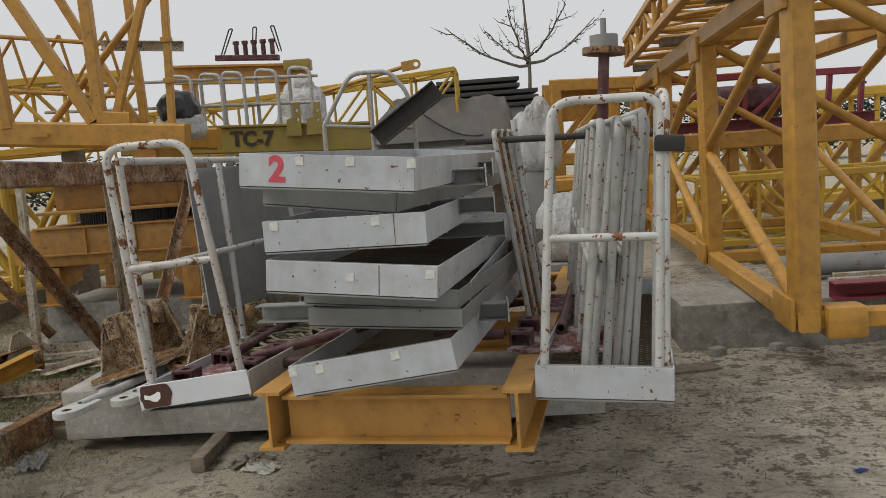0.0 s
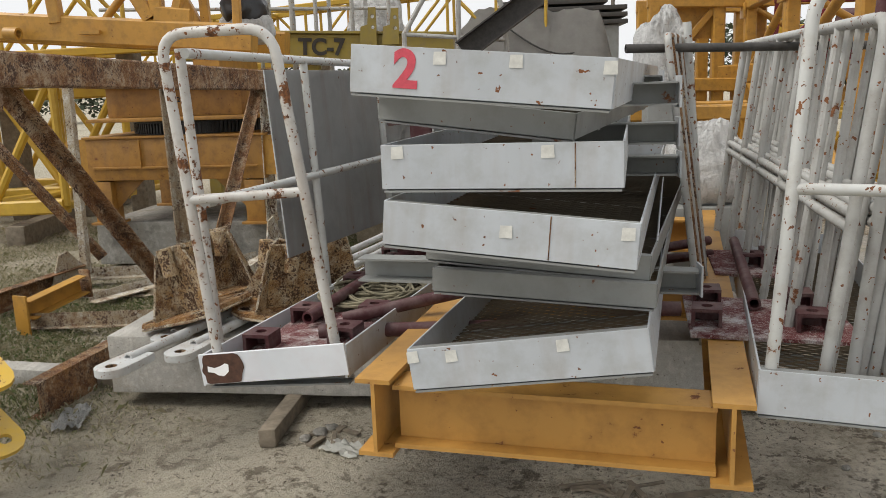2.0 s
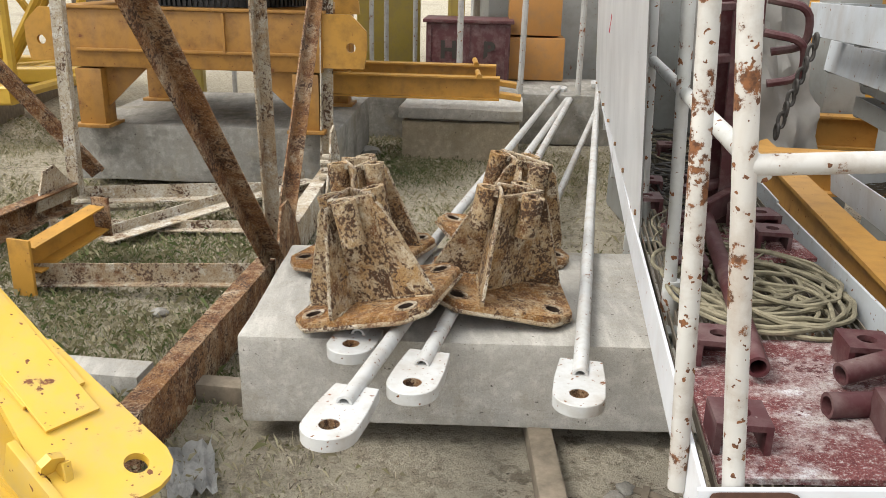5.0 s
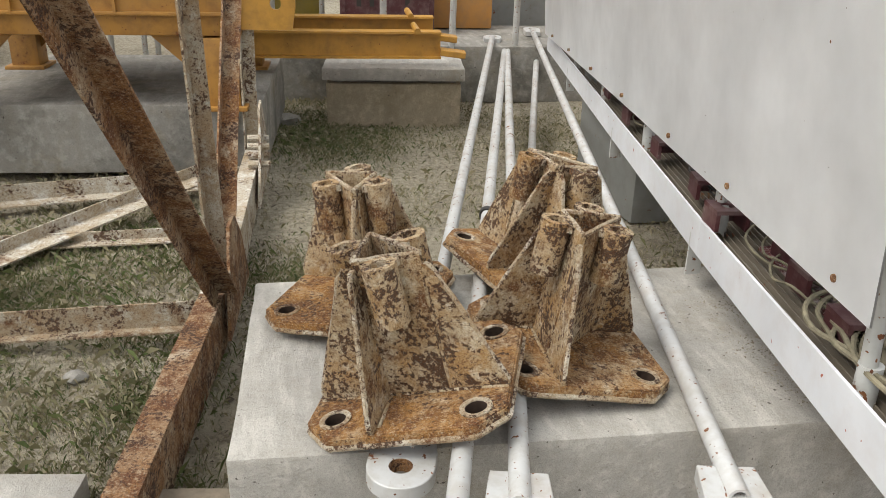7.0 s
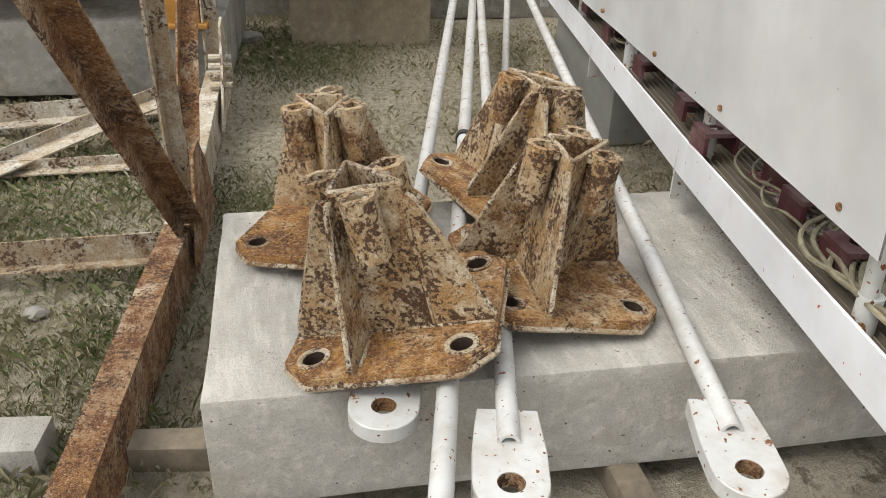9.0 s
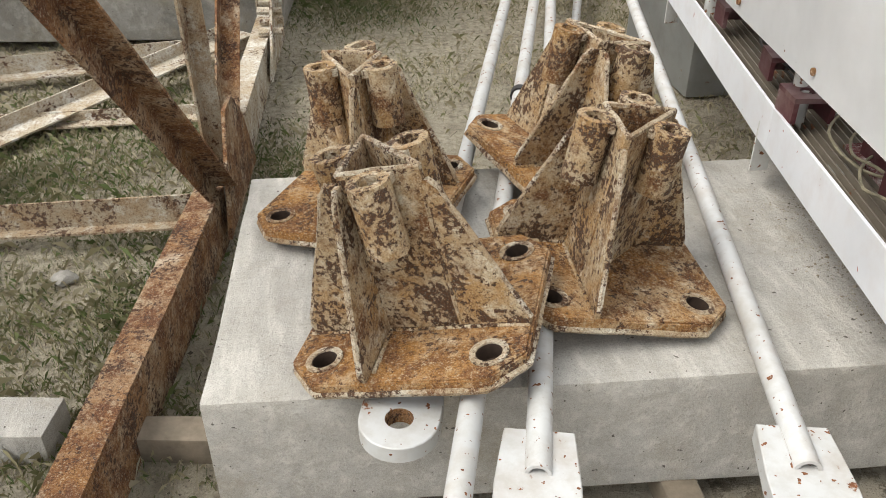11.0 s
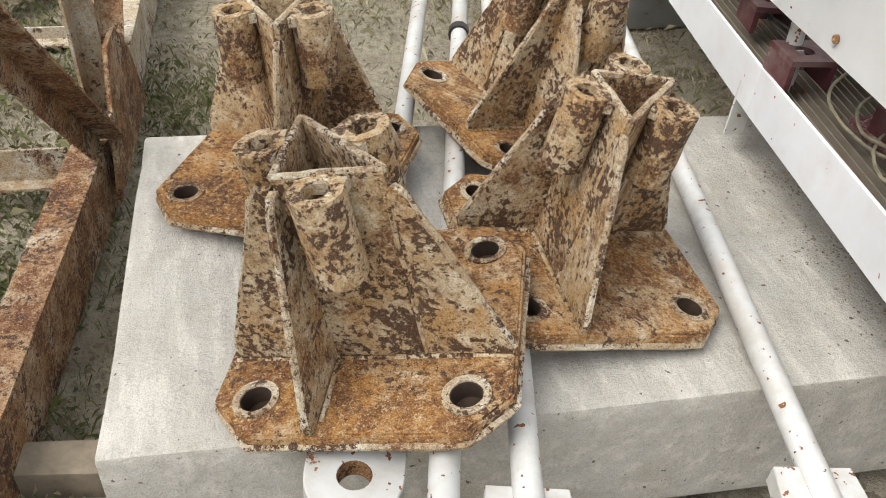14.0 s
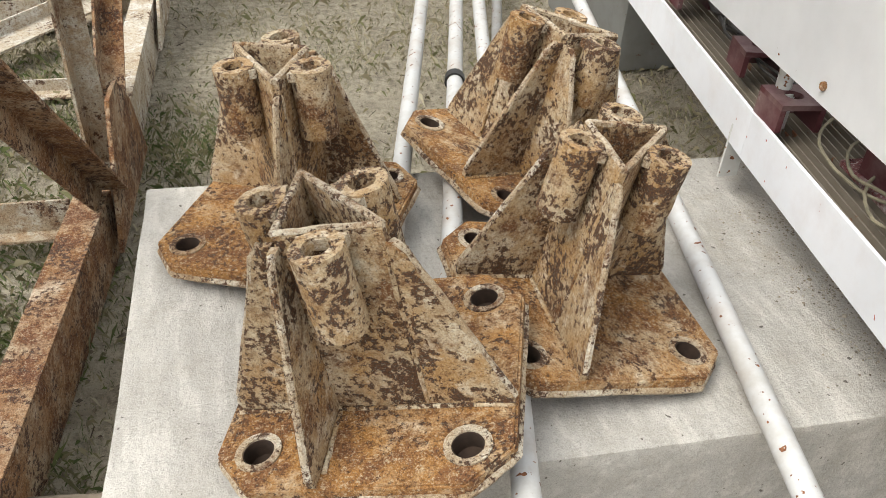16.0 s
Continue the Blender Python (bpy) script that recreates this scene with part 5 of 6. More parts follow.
def lattice(name, label, a, b, w, h, bays, r, mat, chord=None):
    """A four-chord lattice section from a to b (its lower centre line)."""
    a, b = Vector(a), Vector(b)
    d = (b - a).normalized()
    s = d.cross(Vector((0, 0, 1))).normalized()
    t = thing(name, label, "lattice section", Matrix.Translation(a), "crane lattice sections")
    up = Vector((0, 0, 1))
    ch = chord or r * 1.7

    def pt(k, i, j):
        return a.lerp(b, k / bays) + s * (w / 2 if i else -w / 2) + up * (h if j else 0)

    for i in (0, 1):
        for j in (0, 1):
            part("chord", prof(bm_(), pt(0, i, j), pt(bays, i, j), flat(ch * 2, ch * 2)), mat, t)
    for k in range(bays + 1):
        for (i, j), (i2, j2) in (((0, 0), (1, 0)), ((0, 1), (1, 1)), ((0, 0), (0, 1)), ((1, 0), (1, 1))):
            part("batten", tube(bm_(), pt(k, i, j), pt(k, i2, j2), r, 8), mat, t)
    for k in range(bays):
        f = k % 2
        for (i, j), (i2, j2) in (((0, 0), (0, 1)), ((1, 0), (1, 1)), ((0, 1), (1, 1)), ((0, 0), (1, 0))):
            p1, p2 = (i, j), (i2, j2)
            if f:
                p1, p2 = p2, p1
            part("lacing", tube(bm_(), pt(k, *p1), pt(k + 1, *p2), r, 8), mat, t)
    return t


lattice("mast_section", "yellow tubular crane mast section lying on the ground", (-9.2, 10.4, 0.3), (-4.9, 10.0, 0.42), 1.35, 1.35, 5, 0.045, LATTICE)
lattice("mast_section", "yellow tubular crane mast section lying behind another", (-9.5, 12.6, 0.25), (-5.0, 12.0, 0.3), 1.3, 1.3, 5, 0.045, LATTICE)
for x, y in ((-8.5, 10.4), (-5.6, 10.05), (-8.5, 12.5), (-5.8, 12.1)):
    bm = box(bm_(), (0, 0, 0.11), (0.2, 1.6, 0.22), pose(x, y, 0, 0, 0, 5), 0.01)
    single("timber_bearer", bm, WOOD, "grey timber bearer under a mast section", "timber", "mast bearers")

# ---- mast section on the right-hand slab ----
MD = Vector((0.13, 0.9915, 0)).normalized()
MS = Vector((0.9915, -0.13, 0))
MO = Vector((2.16, 5.05, 0))
mast = thing("crane_mast", "large yellow crane mast section resting on a concrete slab", "crane mast", pose(2.3, 6.2, 0.36))


def mp(d, s, z):
    return MO + MD * d + MS * s + Vector((0, 0, z))


for s in (0.0, 1.75):
    part("lower_chord", prof(bm_(), mp(-0.1, s, 0.43), mp(8.9, s, 0.43), flat(0.13, 0.13)), YELLOW, mast)
    part("upper_chord", prof(bm_(), mp(-0.1, s, 2.52), mp(8.9, s, 2.52), flat(0.15, 0.17)), YELLOW, mast)
    for d in (0.0, 2.95, 5.9, 8.8):
        part("post", prof(bm_(), mp(d, s, 0.42), mp(d, s, 2.5), flat(0.16, 0.16)), YELLOW, mast)
        part("gusset", box(bm_(), (0, 0, 0), (0.03, 0.42, 0.2), Matrix.Translation(mp(d + 0.12, s - 0.09, 0.47)) @ pose(0, 0, 0, 0, 0, -7.5), 0.01), YELLOW, mast)
        part("gusset", box(bm_(), (0, 0, 0), (0.03, 0.42, 0.22), Matrix.Translation(mp(d + 0.12, s - 0.09, 2.42)) @ pose(0, 0, 0, 0, 0, -7.5), 0.01), YELLOW, mast)
    for d in (0.0, 2.95, 5.9):
        part("diagonal", tube(bm_(), mp(d + 0.1, s, 2.42), mp(d + 2.9, s, 1.5), 0.05, 12), YELLOW, mast)
        part("diagonal", tube(bm_(), mp(d + 2.9, s, 1.42), mp(d + 0.1, s, 0.5), 0.05, 12), YELLOW, mast)
for d in (0.0, 2.95, 5.9, 8.8):
    for z in (0.43, 2.52):
        part("cross_beam", prof(bm_(), mp(d, 0.07, z), mp(d, 1.68, z), flat(0.12, 0.12)), YELLOW, mast)
    part("diagonal", tube(bm_(), mp(d, 0.05, 2.45), mp(d, 1.7, 1.4), 0.045, 12), YELLOW, mast)
part("toe_block", box(bm_(), (0, 0, 0), (0.24, 0.2, 0.2), Matrix.Translation(mp(-0.02, 0.22, 0.42)) @ pose(0, 0, 0, 0, 0, -7.5), 0.03), YELLOW, mast)
for d in (0.3, 1.1, 2.0):
    part("rung", prof(bm_(), mp(d, 0, 2.58), mp(d, 1.75, 2.58), flat(0.09, 0.06)), YELLOW, mast)

jib = lattice("jib_section", "yellow tubular jib section lying on top of the mast frame", (3.45, 12.6, 2.76), (2.37, 4.6, 2.76), 1.2, 0.36, 9, 0.026, YELLOW)
planks = thing("timber_bearer", "grey timber bearers across the mast frame", "timber", pose(3.0, 6.6, 2.6))
for i, d in enumerate((1.4, 4.2, 7.2)):
    part("plank", prof(bm_(), mp(d, -0.25, 2.65), mp(d + 0.05, 2.0, 2.65), flat(0.2, 0.09)), WOOD, planks)

# red frame and more yellow frames beyond
REDM = paint("crimson_paint", (0.192, 0.016, 0.036), 0.1, 0.1, 0.45, 0.25)
red = thing("winch_frame", "crimson steel winch frame on yellow frames", "winch frame", pose(4.9, 13.0, 1.7))
part("deck_beam", prof(bm_(), (3.3, 13.0, 1.75), (6.6, 12.7, 1.72), channel(0.16, 0.16, 0.015)), REDM, red)
part("deck_beam", prof(bm_(), (3.3, 14.0, 1.75), (6.6, 13.7, 1.72), channel(0.16, 0.16, 0.015)), REDM, red)
part("top_rail", prof(bm_(), (3.4, 13.0, 2.5), (6.5, 12.75, 2.42), flat(0.07, 0.1)), REDM, red)
for x in (3.4, 4.1, 4.7, 5.4, 6.0, 6.5):
    part("upright", prof(bm_(), (x, 13.0, 1.8), (x + 0.05, 13.0, 2.48), flat(0.07, 0.09)), REDM, red)
for x in (3.5, 4.8):
    part("brace", prof(bm_(), (x, 13.0, 1.85), (x + 0.65, 12.95, 2.4), flat(0.06, 0.07)), REDM, red)
part("drum", tube(bm_(), (4.4, 13.3, 2.1), (5.3, 13.25, 2.1), 0.26, 24), MAROON, red)
yf = thing("support_frame", "yellow box-beam support frame under the winch", "steel frame", pose(5, 13, 0))
for y in (12.7, 14.0):
    part("beam", prof(bm_(), (2.9, y, 1.52), (7.2, y - 0.3, 1.5), flat(0.2, 0.26)), YELLOW, yf)
    for x in (3.2, 4.4, 5.6, 6.9):
        part("post", prof(bm_(), (x, y, 0.0), (x, y, 1.4), flat(0.16, 0.16)), YELLOW, yf)
    for x in (3.3, 4.5, 5.7):
        part("brace", prof(bm_(), (x, y, 0.1), (x + 1.05, y, 1.3), flat(0.08, 0.1)), YELLOW, yf)
lattice("mast_section", "yellow lattice section standing behind the frames", (3.2, 10.9, 0.25), (7.6, 10.3, 0.25), 1.1, 0.8, 6, 0.025, LATTICE)
lattice("mast_section", "yellow lattice section far among the frames", (4.2, 16.5, 0.3), (9.0, 15.8, 0.3), 1.4, 1.9, 5, 0.05, LATTICE)
for i, (x, y) in enumerate(((6.6, 9.6), (7.7, 10.9))):
    single("box_column", box(bm_(), (x, y, 1.25), (0.3, 0.3, 2.5), bevel=0.01), LATTICE, "yellow steel box column standing upright", "column")
for x, y in ((3.8, 10.8), (6.9, 10.4), (5.0, 16.4), (8.2, 15.9), (1.2, 9.25), (1.8, 9.15)):
    single("timber_bearer", box(bm_(), (x, y, 0.115), (0.2, 1.5, 0.23), bevel=0.01), WOOD, "grey timber bearer under a lattice section", "timber", "mast bearers")
# pale bars, tube, cloth and red beam on the slab
for i in range(5):
    single("steel_bar", prof(bm_(), (3.0 + 0.1 * i, 6.55 + 0.14 * i, 0.39 + 0.012 * i), (5.2, 6.2 + 0.12 * i, 0.42 + 0.012 * i), flat(0.05, 0.03)), CRUST_PALE, "pale rusty steel bar lying on a slab", "steel bar", "loose bars")
single("red_beam", prof(bm_(), (2.75, 5.95, 0.42), (4.6, 5.75, 0.42), channel(0.14, 0.12, 0.012)), REDM, "crimson steel channel beam on a slab", "steel beam")
single("steel_pipe", tube(bm_(), (2.7, 6.9, 0.47), (4.6, 6.6, 0.47), 0.09, 20, 0.075), STEEL, "thick grey steel pipe on a slab", "pipe")


def cloth_heap(name, label, c, s, material, seed, cat="cloth", n=3, crease=1.0):
    bm = bm_()
    bmesh.ops.create_icosphere(bm, subdivisions=5, radius=1.0)
    for v in bm.verts:
        p = v.co.copy()
        k = 1 + crease * (0.22 * noise.noise(p * 1.8 + Vector((seed, 0, 0))) + 0.16 * abs(noise.noise(p * 5 + Vector((0, seed, 0)))) + 0.05 * abs(noise.noise(p * 12)))
        z = p.z * k
        v.co = Vector((p.x * k * s[0], p.y * k * s[1], max(z, -0.75) * s[2]))
    bm.transform(Matrix.Translation(Vector(c) + Vector((0, 0, 0.72 * s[2]))))
    return single(name, bm, material, label, cat)


cloth_heap("cloth_bundle", "crumpled white cloth bundle on a beam", (3.35, 5.85, 0.47), (0.24, 0.14, 0.09), PLASTIC, 3)
for x, y, s in ((1.05, 6.9, 0.05), (1.9, 5.95, 0.07), (2.35, 5.98, 0.06)):
    bm = box(bm_(), (0, 0, s * 0.4), (s * 1.6, s * 1.2, s), pose(x, y, 0, 0, 0, 25), 0.012)
    single("stone", bm, CONCRETE_OLD, "small grey stone by the slab", "stone", "stones by the slab")
bm = plate(bm_(), [(-0.3, -0.1), (0.35, -0.06), (0.32, 0.1), (-0.28, 0.12)], 0.012, pose(1.45, 5.6, 0.005, 0, 0, 4))
single("board", bm, WOOD, "thin weathered board lying on soil", "board")

# jack screw on the nested railings
jack = thing("jack_screw", "maroon jack screw with a grey cup head above the railings", "jack", pose(0.66, 3.35, 1.75))
part("stem", tube(bm_(), (0.645, 3.34, 1.70), (0.665, 3.34, 1.95), 0.022, 14), MAROON, jack)
part("flange", tube(bm_(), (0.664, 3.34, 1.95), (0.666, 3.34, 1.975), 0.085, 28), CRUST_FRAME, jack)
part("cup", tube(bm_(), (0.666, 3.34, 1.975), (0.667, 3.34, 2.025), 0.055, 24), STEEL, jack)
part("thread", tube(bm_(), (0.667, 3.34, 2.025), (0.668, 3.34, 2.09), 0.012, 10), STEEL, jack)
part("collar", tube(bm_(), (0.644, 3.34, 1.765), (0.646, 3.34, 1.785), 0.04, 16), MAROON, jack)

# ---- the yard behind ----
# counterweight beam with its letters
cj = thing("counterjib_beam", "olive yellow counterjib beam with stencilled letters", "crane beam", pose(-2.6, 11, 1.7))
OLIVE = paint("olive_yellow", (0.288, 0.216, 0.04), 0.12, 0.1, 0.5, 0.4)
part("web", prof(bm_(), (-4.2, 11.0, 2.08), (-0.9, 10.8, 1.92), flat(0.14, 0.34)), OLIVE, cj)
part("top_flange", prof(bm_(), (-4.2, 11.0, 2.26), (-0.9, 10.8, 2.10), flat(0.22, 0.03)), OLIVE, cj)
for x in (-3.9, -2.6, -1.3):
    part("leg", prof(bm_(), (x, 11.0, 0.0), (x, 11.0, 1.9), flat(0.16, 0.16)), OLIVE, cj)
lettering("TC-7", 0.26, axes((-2.45, 10.81, 2.0), (1, -0.06, -0.05), (0.05, 0, 1)), DARK_INK, cj, "letters", "dark stencilled letters")
for x, h in ((-1.98, 0.42), (-1.72, 0.40)):
    bm = plate(bm_(), [(0, 0), (0.2, 0), (0.2, h), (0.12, h), (0.1, h * 0.55), (0.02, h * 0.5)], 0.05, axes((x, 10.75, 2.0), (1, 0, 0), (0, 0, 1)), [(0.16, h - 0.1, 0.022), (0.16, h - 0.22, 0.022)])
    part("ear_plate", bm, OLIVE, cj)
# walkway rails of pale tube
rails = thing("platform_railing", "grey tubular platform railing with hooped posts", "railing", pose(-2.8, 11.4, 0))
for x in (-3.6, -3.2, -2.9, -2.45, -2.0):
    part("hoop", sweep(bm_(), rounded([(x, 11.4, 0.0), (x, 11.4, 2.95), (x + 0.3, 11.3, 2.9), (x + 0.3, 11.3, 0.0)], 0.1, 5), 0.025, 10), RAIL_DIRTY, rails)
for z in (2.85, 2.5):
    part("rail", tube(bm_(), (-5.4, 11.5, z + 0.1), (-1.6, 11.3, z - 0.05), 0.022, 8), RAIL_DIRTY, rails)
rail2 = thing("platform_railing", "pale tubular railing sloping over the yard", "railing", pose(-0.8, 9.6, 0))
RP = [(-1.35, 9.7, 2.05), (-1.0, 9.7, 2.62), (-0.55, 9.7, 2.62), (-0.35, 9.7, 2.35), (-0.3, 9.7, 1.9)]
part("top_rail", sweep(bm_(), rounded(RP, 0.12, 5), 0.026, 10), RAIL_DIRTY, rail2)
part("mid_rail", tube(bm_(), (-1.35, 9.7, 2.05), (-0.3, 9.7, 1.95), 0.022, 10), RAIL_DIRTY, rail2)
part("post", tube(bm_(), (-0.82, 9.7, 0.0), (-0.78, 9.7, 2.6), 0.026, 10), RAIL_DIRTY, rail2)
part("post", tube(bm_(), (-0.3, 9.7, 0.0), (-0.3, 9.7, 1.95), 0.026, 10), RAIL_DIRTY, rail2)
part("post", tube(bm_(), (-1.35, 9.7, 0.0), (-1.35, 9.7, 2.06), 0.026, 10), RAIL_DIRTY, rail2)
# distant girder with crimson insulator row
gd = thing("girder", "ochre steel girder with crimson fittings on a far stack", "girder", pose(-3.6, 16, 0))
part("beam", prof(bm_(), (-5.0, 16, 3.5), (-2.4, 15.9, 3.35), ibeam(0.3, 0.34, 0.04, 0.05)), YELLOW, gd)
part("end_block", box(bm_(), (-2.6, 15.9, 3.5), (0.5, 0.3, 0.2), bevel=0.02), OLIVE, gd)
part("fitting_base", prof(bm_(), (-4.15, 16, 3.76), (-2.95, 15.95, 3.68), flat(0.14, 0.1)), MAROON, gd)
for i in range(5):
    x = -3.75 + i * 0.17
    part("fitting", tube(bm_(), (x, 16, 3.76), (x, 16, 4.0), 0.045, 10), MAROON, gd)
    part("fitting_cap", tube(bm_(), (x, 16, 3.98), (x, 16, 4.04), 0.062, 10), MAROON, gd)
for x, dx in ((-4.05, 0.2), (-3.45, 0.05), (-2.95, -0.12)):
    part("hoop", sweep(bm_(), rounded([(x, 16, 3.8), (x + dx, 16, 4.28), (x + dx + 0.07, 16, 4.28), (x + 0.05, 16, 3.8)], 0.04, 4), 0.014, 6), WIRE, gd)
for x in (-4.7, -2.9):
    part("trestle", prof(bm_(), (x, 16, 0), (x, 16, 3.35), flat(0.25, 0.25)), YELLOW, gd)
lattice("jib_section", "yellow lattice jib far across the yard", (-5.8, 13.6, 1.75), (0.3, 13.2, 2.15), 0.8, 0.75, 9, 0.022, LATTICE)
lattice("jib_section", "yellow lattice jib behind the tower top", (-9.5, 11.2, 2.0), (-4.2, 11.6, 2.1), 0.9, 0.9, 7, 0.03, LATTICE)
for x in (-8.8, -6.6, -5.0, -3.0, -0.6):
    y = 11.3 if x < -4.5 else 13.4
    single("timber_trestle", prof(bm_(), (x, y, 0), (x, y, 2.05 if x < -4 else 1.95), flat(0.22, 0.3)), WOOD, "grey timber trestle under a jib", "trestle", "jib trestles")
tipped = thing("jib_end", "yellow jib end rod with an eye, far across the yard", "crane part", pose(-0.8, 12.2, 2.4))
part("rod", tube(bm_(), (-2.2, 12.4, 2.55), (-0.45, 12.2, 2.93), 0.03, 8), YELLOW, tipped)
part("eye", plate(bm_(), stadium(0.14, 0.28), 0.04, axes((-0.5, 12.2, 2.92), (1, 0, 0.12), (0, 0, 1)), [(0.21, 0, 0.035)]), YELLOW, tipped)
part("hanger", tube(bm_(), (-2.2, 12.4, 0), (-2.2, 12.4, 2.56), 0.04, 8), YELLOW, tipped)
# dark steel plate leaning on the railing
ch = prof(bm_(), (-0.75, 9.55, 1.85), (0.0, 9.5, 2.36), channel(0.16, 0.22, 0.015))
single("steel_channel", ch, WIRE, "dark steel channel leaning across a railing", "steel channel")
single("steel_channel", prof(bm_(), (-0.9, 11.5, 1.77), (0.5, 11.45, 1.77), channel(0.16, 0.12, 0.015)), STEEL, "grey steel channel lying across stacks", "steel channel")
single("stack_block", box(bm_(), (-0.2, 11.75, 0.85), (1.5, 0.9, 1.7), bevel=0.03), STEEL, "grey covered machine box behind the trays", "machine box")


# wrapped motors
def wrapped(label, c, s, seed, mat=PLASTIC, hood=None):
    t = thing("wrapped_motor", label, "wrapped motor", pose(*c))
    bm = bm_()
    bmesh.ops.create_icosphere(bm, subdivisions=5, radius=1.0)
    for v in bm.verts:
        p = v.co
        r_ = max(0.15, math.hypot(p.x, p.y))
        k = 1 + 0.16 * noise.noise(p * 1.5 + Vector((seed, 1, 2))) + 0.13 * abs(noise.noise(Vector((p.x / r_ * 2.6, p.y / r_ * 2.6, p.z * 0.8 + seed)))) + 0.035 * abs(noise.noise(p * 6 + Vector((0, 0, seed))))
        flare = 1.0 + 0.35 * max(0, -p.z)
        v.co = Vector((p.x * k * s[0] * flare, p.y * k * s[1] * flare, (max(p.z, -0.8) + 0.8) * k * s[2] / 1.8))
    bm.transform(Matrix.Translation(Vector(c)))
    part("wrap", bm, mat, t)
    if hood:
        bm = bm_()
        bmesh.ops.create_icosphere(bm, subdivisions=4, radius=1.0)
        for v in bm.verts:
            p = v.co
            k = 1 + 0.16 * noise.noise(p * 2.2 + Vector((seed, 5, 2))) + 0.08 * abs(noise.noise(p * 8))
            v.co = Vector((p.x * k * hood[1], p.y * k * hood[1], p.z * k * hood[2]))
        bm.transform(Matrix.Translation(Vector(c) + Vector((0.0, 0, s[2] * 0.93))))
        part("hood", bm, hood[0], t)
    return t


BLACKBAG = plain("black_plastic", (0.018, 0.018, 0.02), 0.3, 0.3, 14, 0, 0.6)
wrapped("motor wrapped in milky plastic film standing on the beam", (-1.98, 12.2, 1.95), (0.36, 0.30, 0.86), 2, hood=(PLASTIC, 0.18, 0.18))
single("machine_stand", box(bm_(), (-1.98, 12.2, 0.98), (0.7, 0.6, 1.96), bevel=0.02), OLIVE, "olive yellow machine stand under a wrapped motor", "machine stand")
wrapped("motor under a black bag and milky plastic film", (-2.80, 9.05, 1.98), (0.24, 0.22, 0.34), 7, hood=(BLACKBAG, 0.22, 0.22))
wrapped("post head wrapped in white plastic", (0.86, 7.55, 1.40), (0.20, 0.18, 0.62), 4)
single("steel_post", box(bm_(), (0.86, 7.55, 0.7), (0.26, 0.26, 1.4), bevel=0.01), STEEL, "grey steel post under a plastic wrap", "post")
wrapped("bundle wrapped in loose white plastic film", (0.95, 6.5, 0.72), (0.25, 0.22, 0.50), 11)
single("pallet_box", box(bm_(), (0.95, 6.5, 0.36), (0.5, 0.5, 0.72), bevel=0.02), STEEL, "grey steel box under wrapped plastic", "box")

# tarpaulin over a pile
bm = bm_()
nx, ny = 40, 26
grid = []
for j in range(ny + 1):
    row = []
    for i in range(nx + 1):
        u, v = i / nx, j / ny
        x = -1.75 + 3.15 * u
        ridge = min(1.0, max(0.0, u / 0.34)) if u < 0.34 else (1.0 if u < 0.88 else max(0.0, 1 - (u - 0.88) / 0.10))
        side = min(1.0, v / 0.18, (1 - v) / 0.18 + 0.0)
        z = 1.2 + (1.36 - 0.14 * u) * ridge * side
        z += 0.05 * noise.noise(Vector((u * 14, v * 4, 0))) + 0.06 * abs(noise.noise(Vector((u * 30, v * 3, 2))))
        row.append(bm.verts.new((x, 12.4 + 2.6 * v, max(0.9, z))))
    grid.append(row)
for j in range(ny):
    for i in range(nx):
        bm.faces.new((grid[j][i], grid[j][i + 1], grid[j + 1][i + 1], grid[j + 1][i]))
bmesh.ops.solidify(bm, geom=bm.faces[:], thickness=0.006)
single("tarpaulin", bm, TARP, "grey tarpaulin draped over a pile of crates", "tarpaulin")
single("crate_pile", box(bm_(), (0.25, 13.7, 0.6), (2.1, 2.1, 1.22), bevel=0.03), WOOD, "timber crate pile under a tarpaulin", "crate pile")
tc = sweep(bm_(), [Vector((-0.25 + 1.3 * k / 12, 12.72 - 0.1 * math.sin(k * 0.3), 2.25 - 0.25 * math.sin(math.pi * k / 12) - 0.02 * k)) for k in range(13)], 0.012, 6)
single("tie_rope", tc, WIRE, "dark rope tied round the tarpaulin", "rope")
# loose grey sheet near the jack post
bm = bm_()
grid = []
for j in range(19):
    row = []
    for i in range(25):
        u, v = i / 24, j / 18
        z = 1.45 - 0.85 * v + 0.07 * noise.noise(Vector((u * 5, v * 4, 7))) + 0.03 * abs(noise.noise(Vector((u * 13, v * 9, 1))))
        row.append(bm.verts.new((-0.50 + 0.75 * u + 0.1 * noise.noise(Vector((u * 4, v * 3, 3))), 6.6 + 0.3 * u - 0.45 * v + 0.1 * noise.noise(Vector((u * 6, v * 5, 9))), z)))
    grid.append(row)
for j in range(18):
    for i in range(24):
        bm.faces.new((grid[j][i], grid[j][i + 1], grid[j + 1][i + 1], grid[j + 1][i]))
bmesh.ops.solidify(bm, geom=bm.faces[:], thickness=0.004)
single("tarpaulin", bm, TARP, "crumpled grey sheet hanging behind the jack post", "tarpaulin")
single("machine_box", box(bm_(), (-0.1, 7.3, 0.72), (0.8, 0.8, 1.44), bevel=0.03), STEEL, "grey machine box behind a hanging sheet", "machine box")

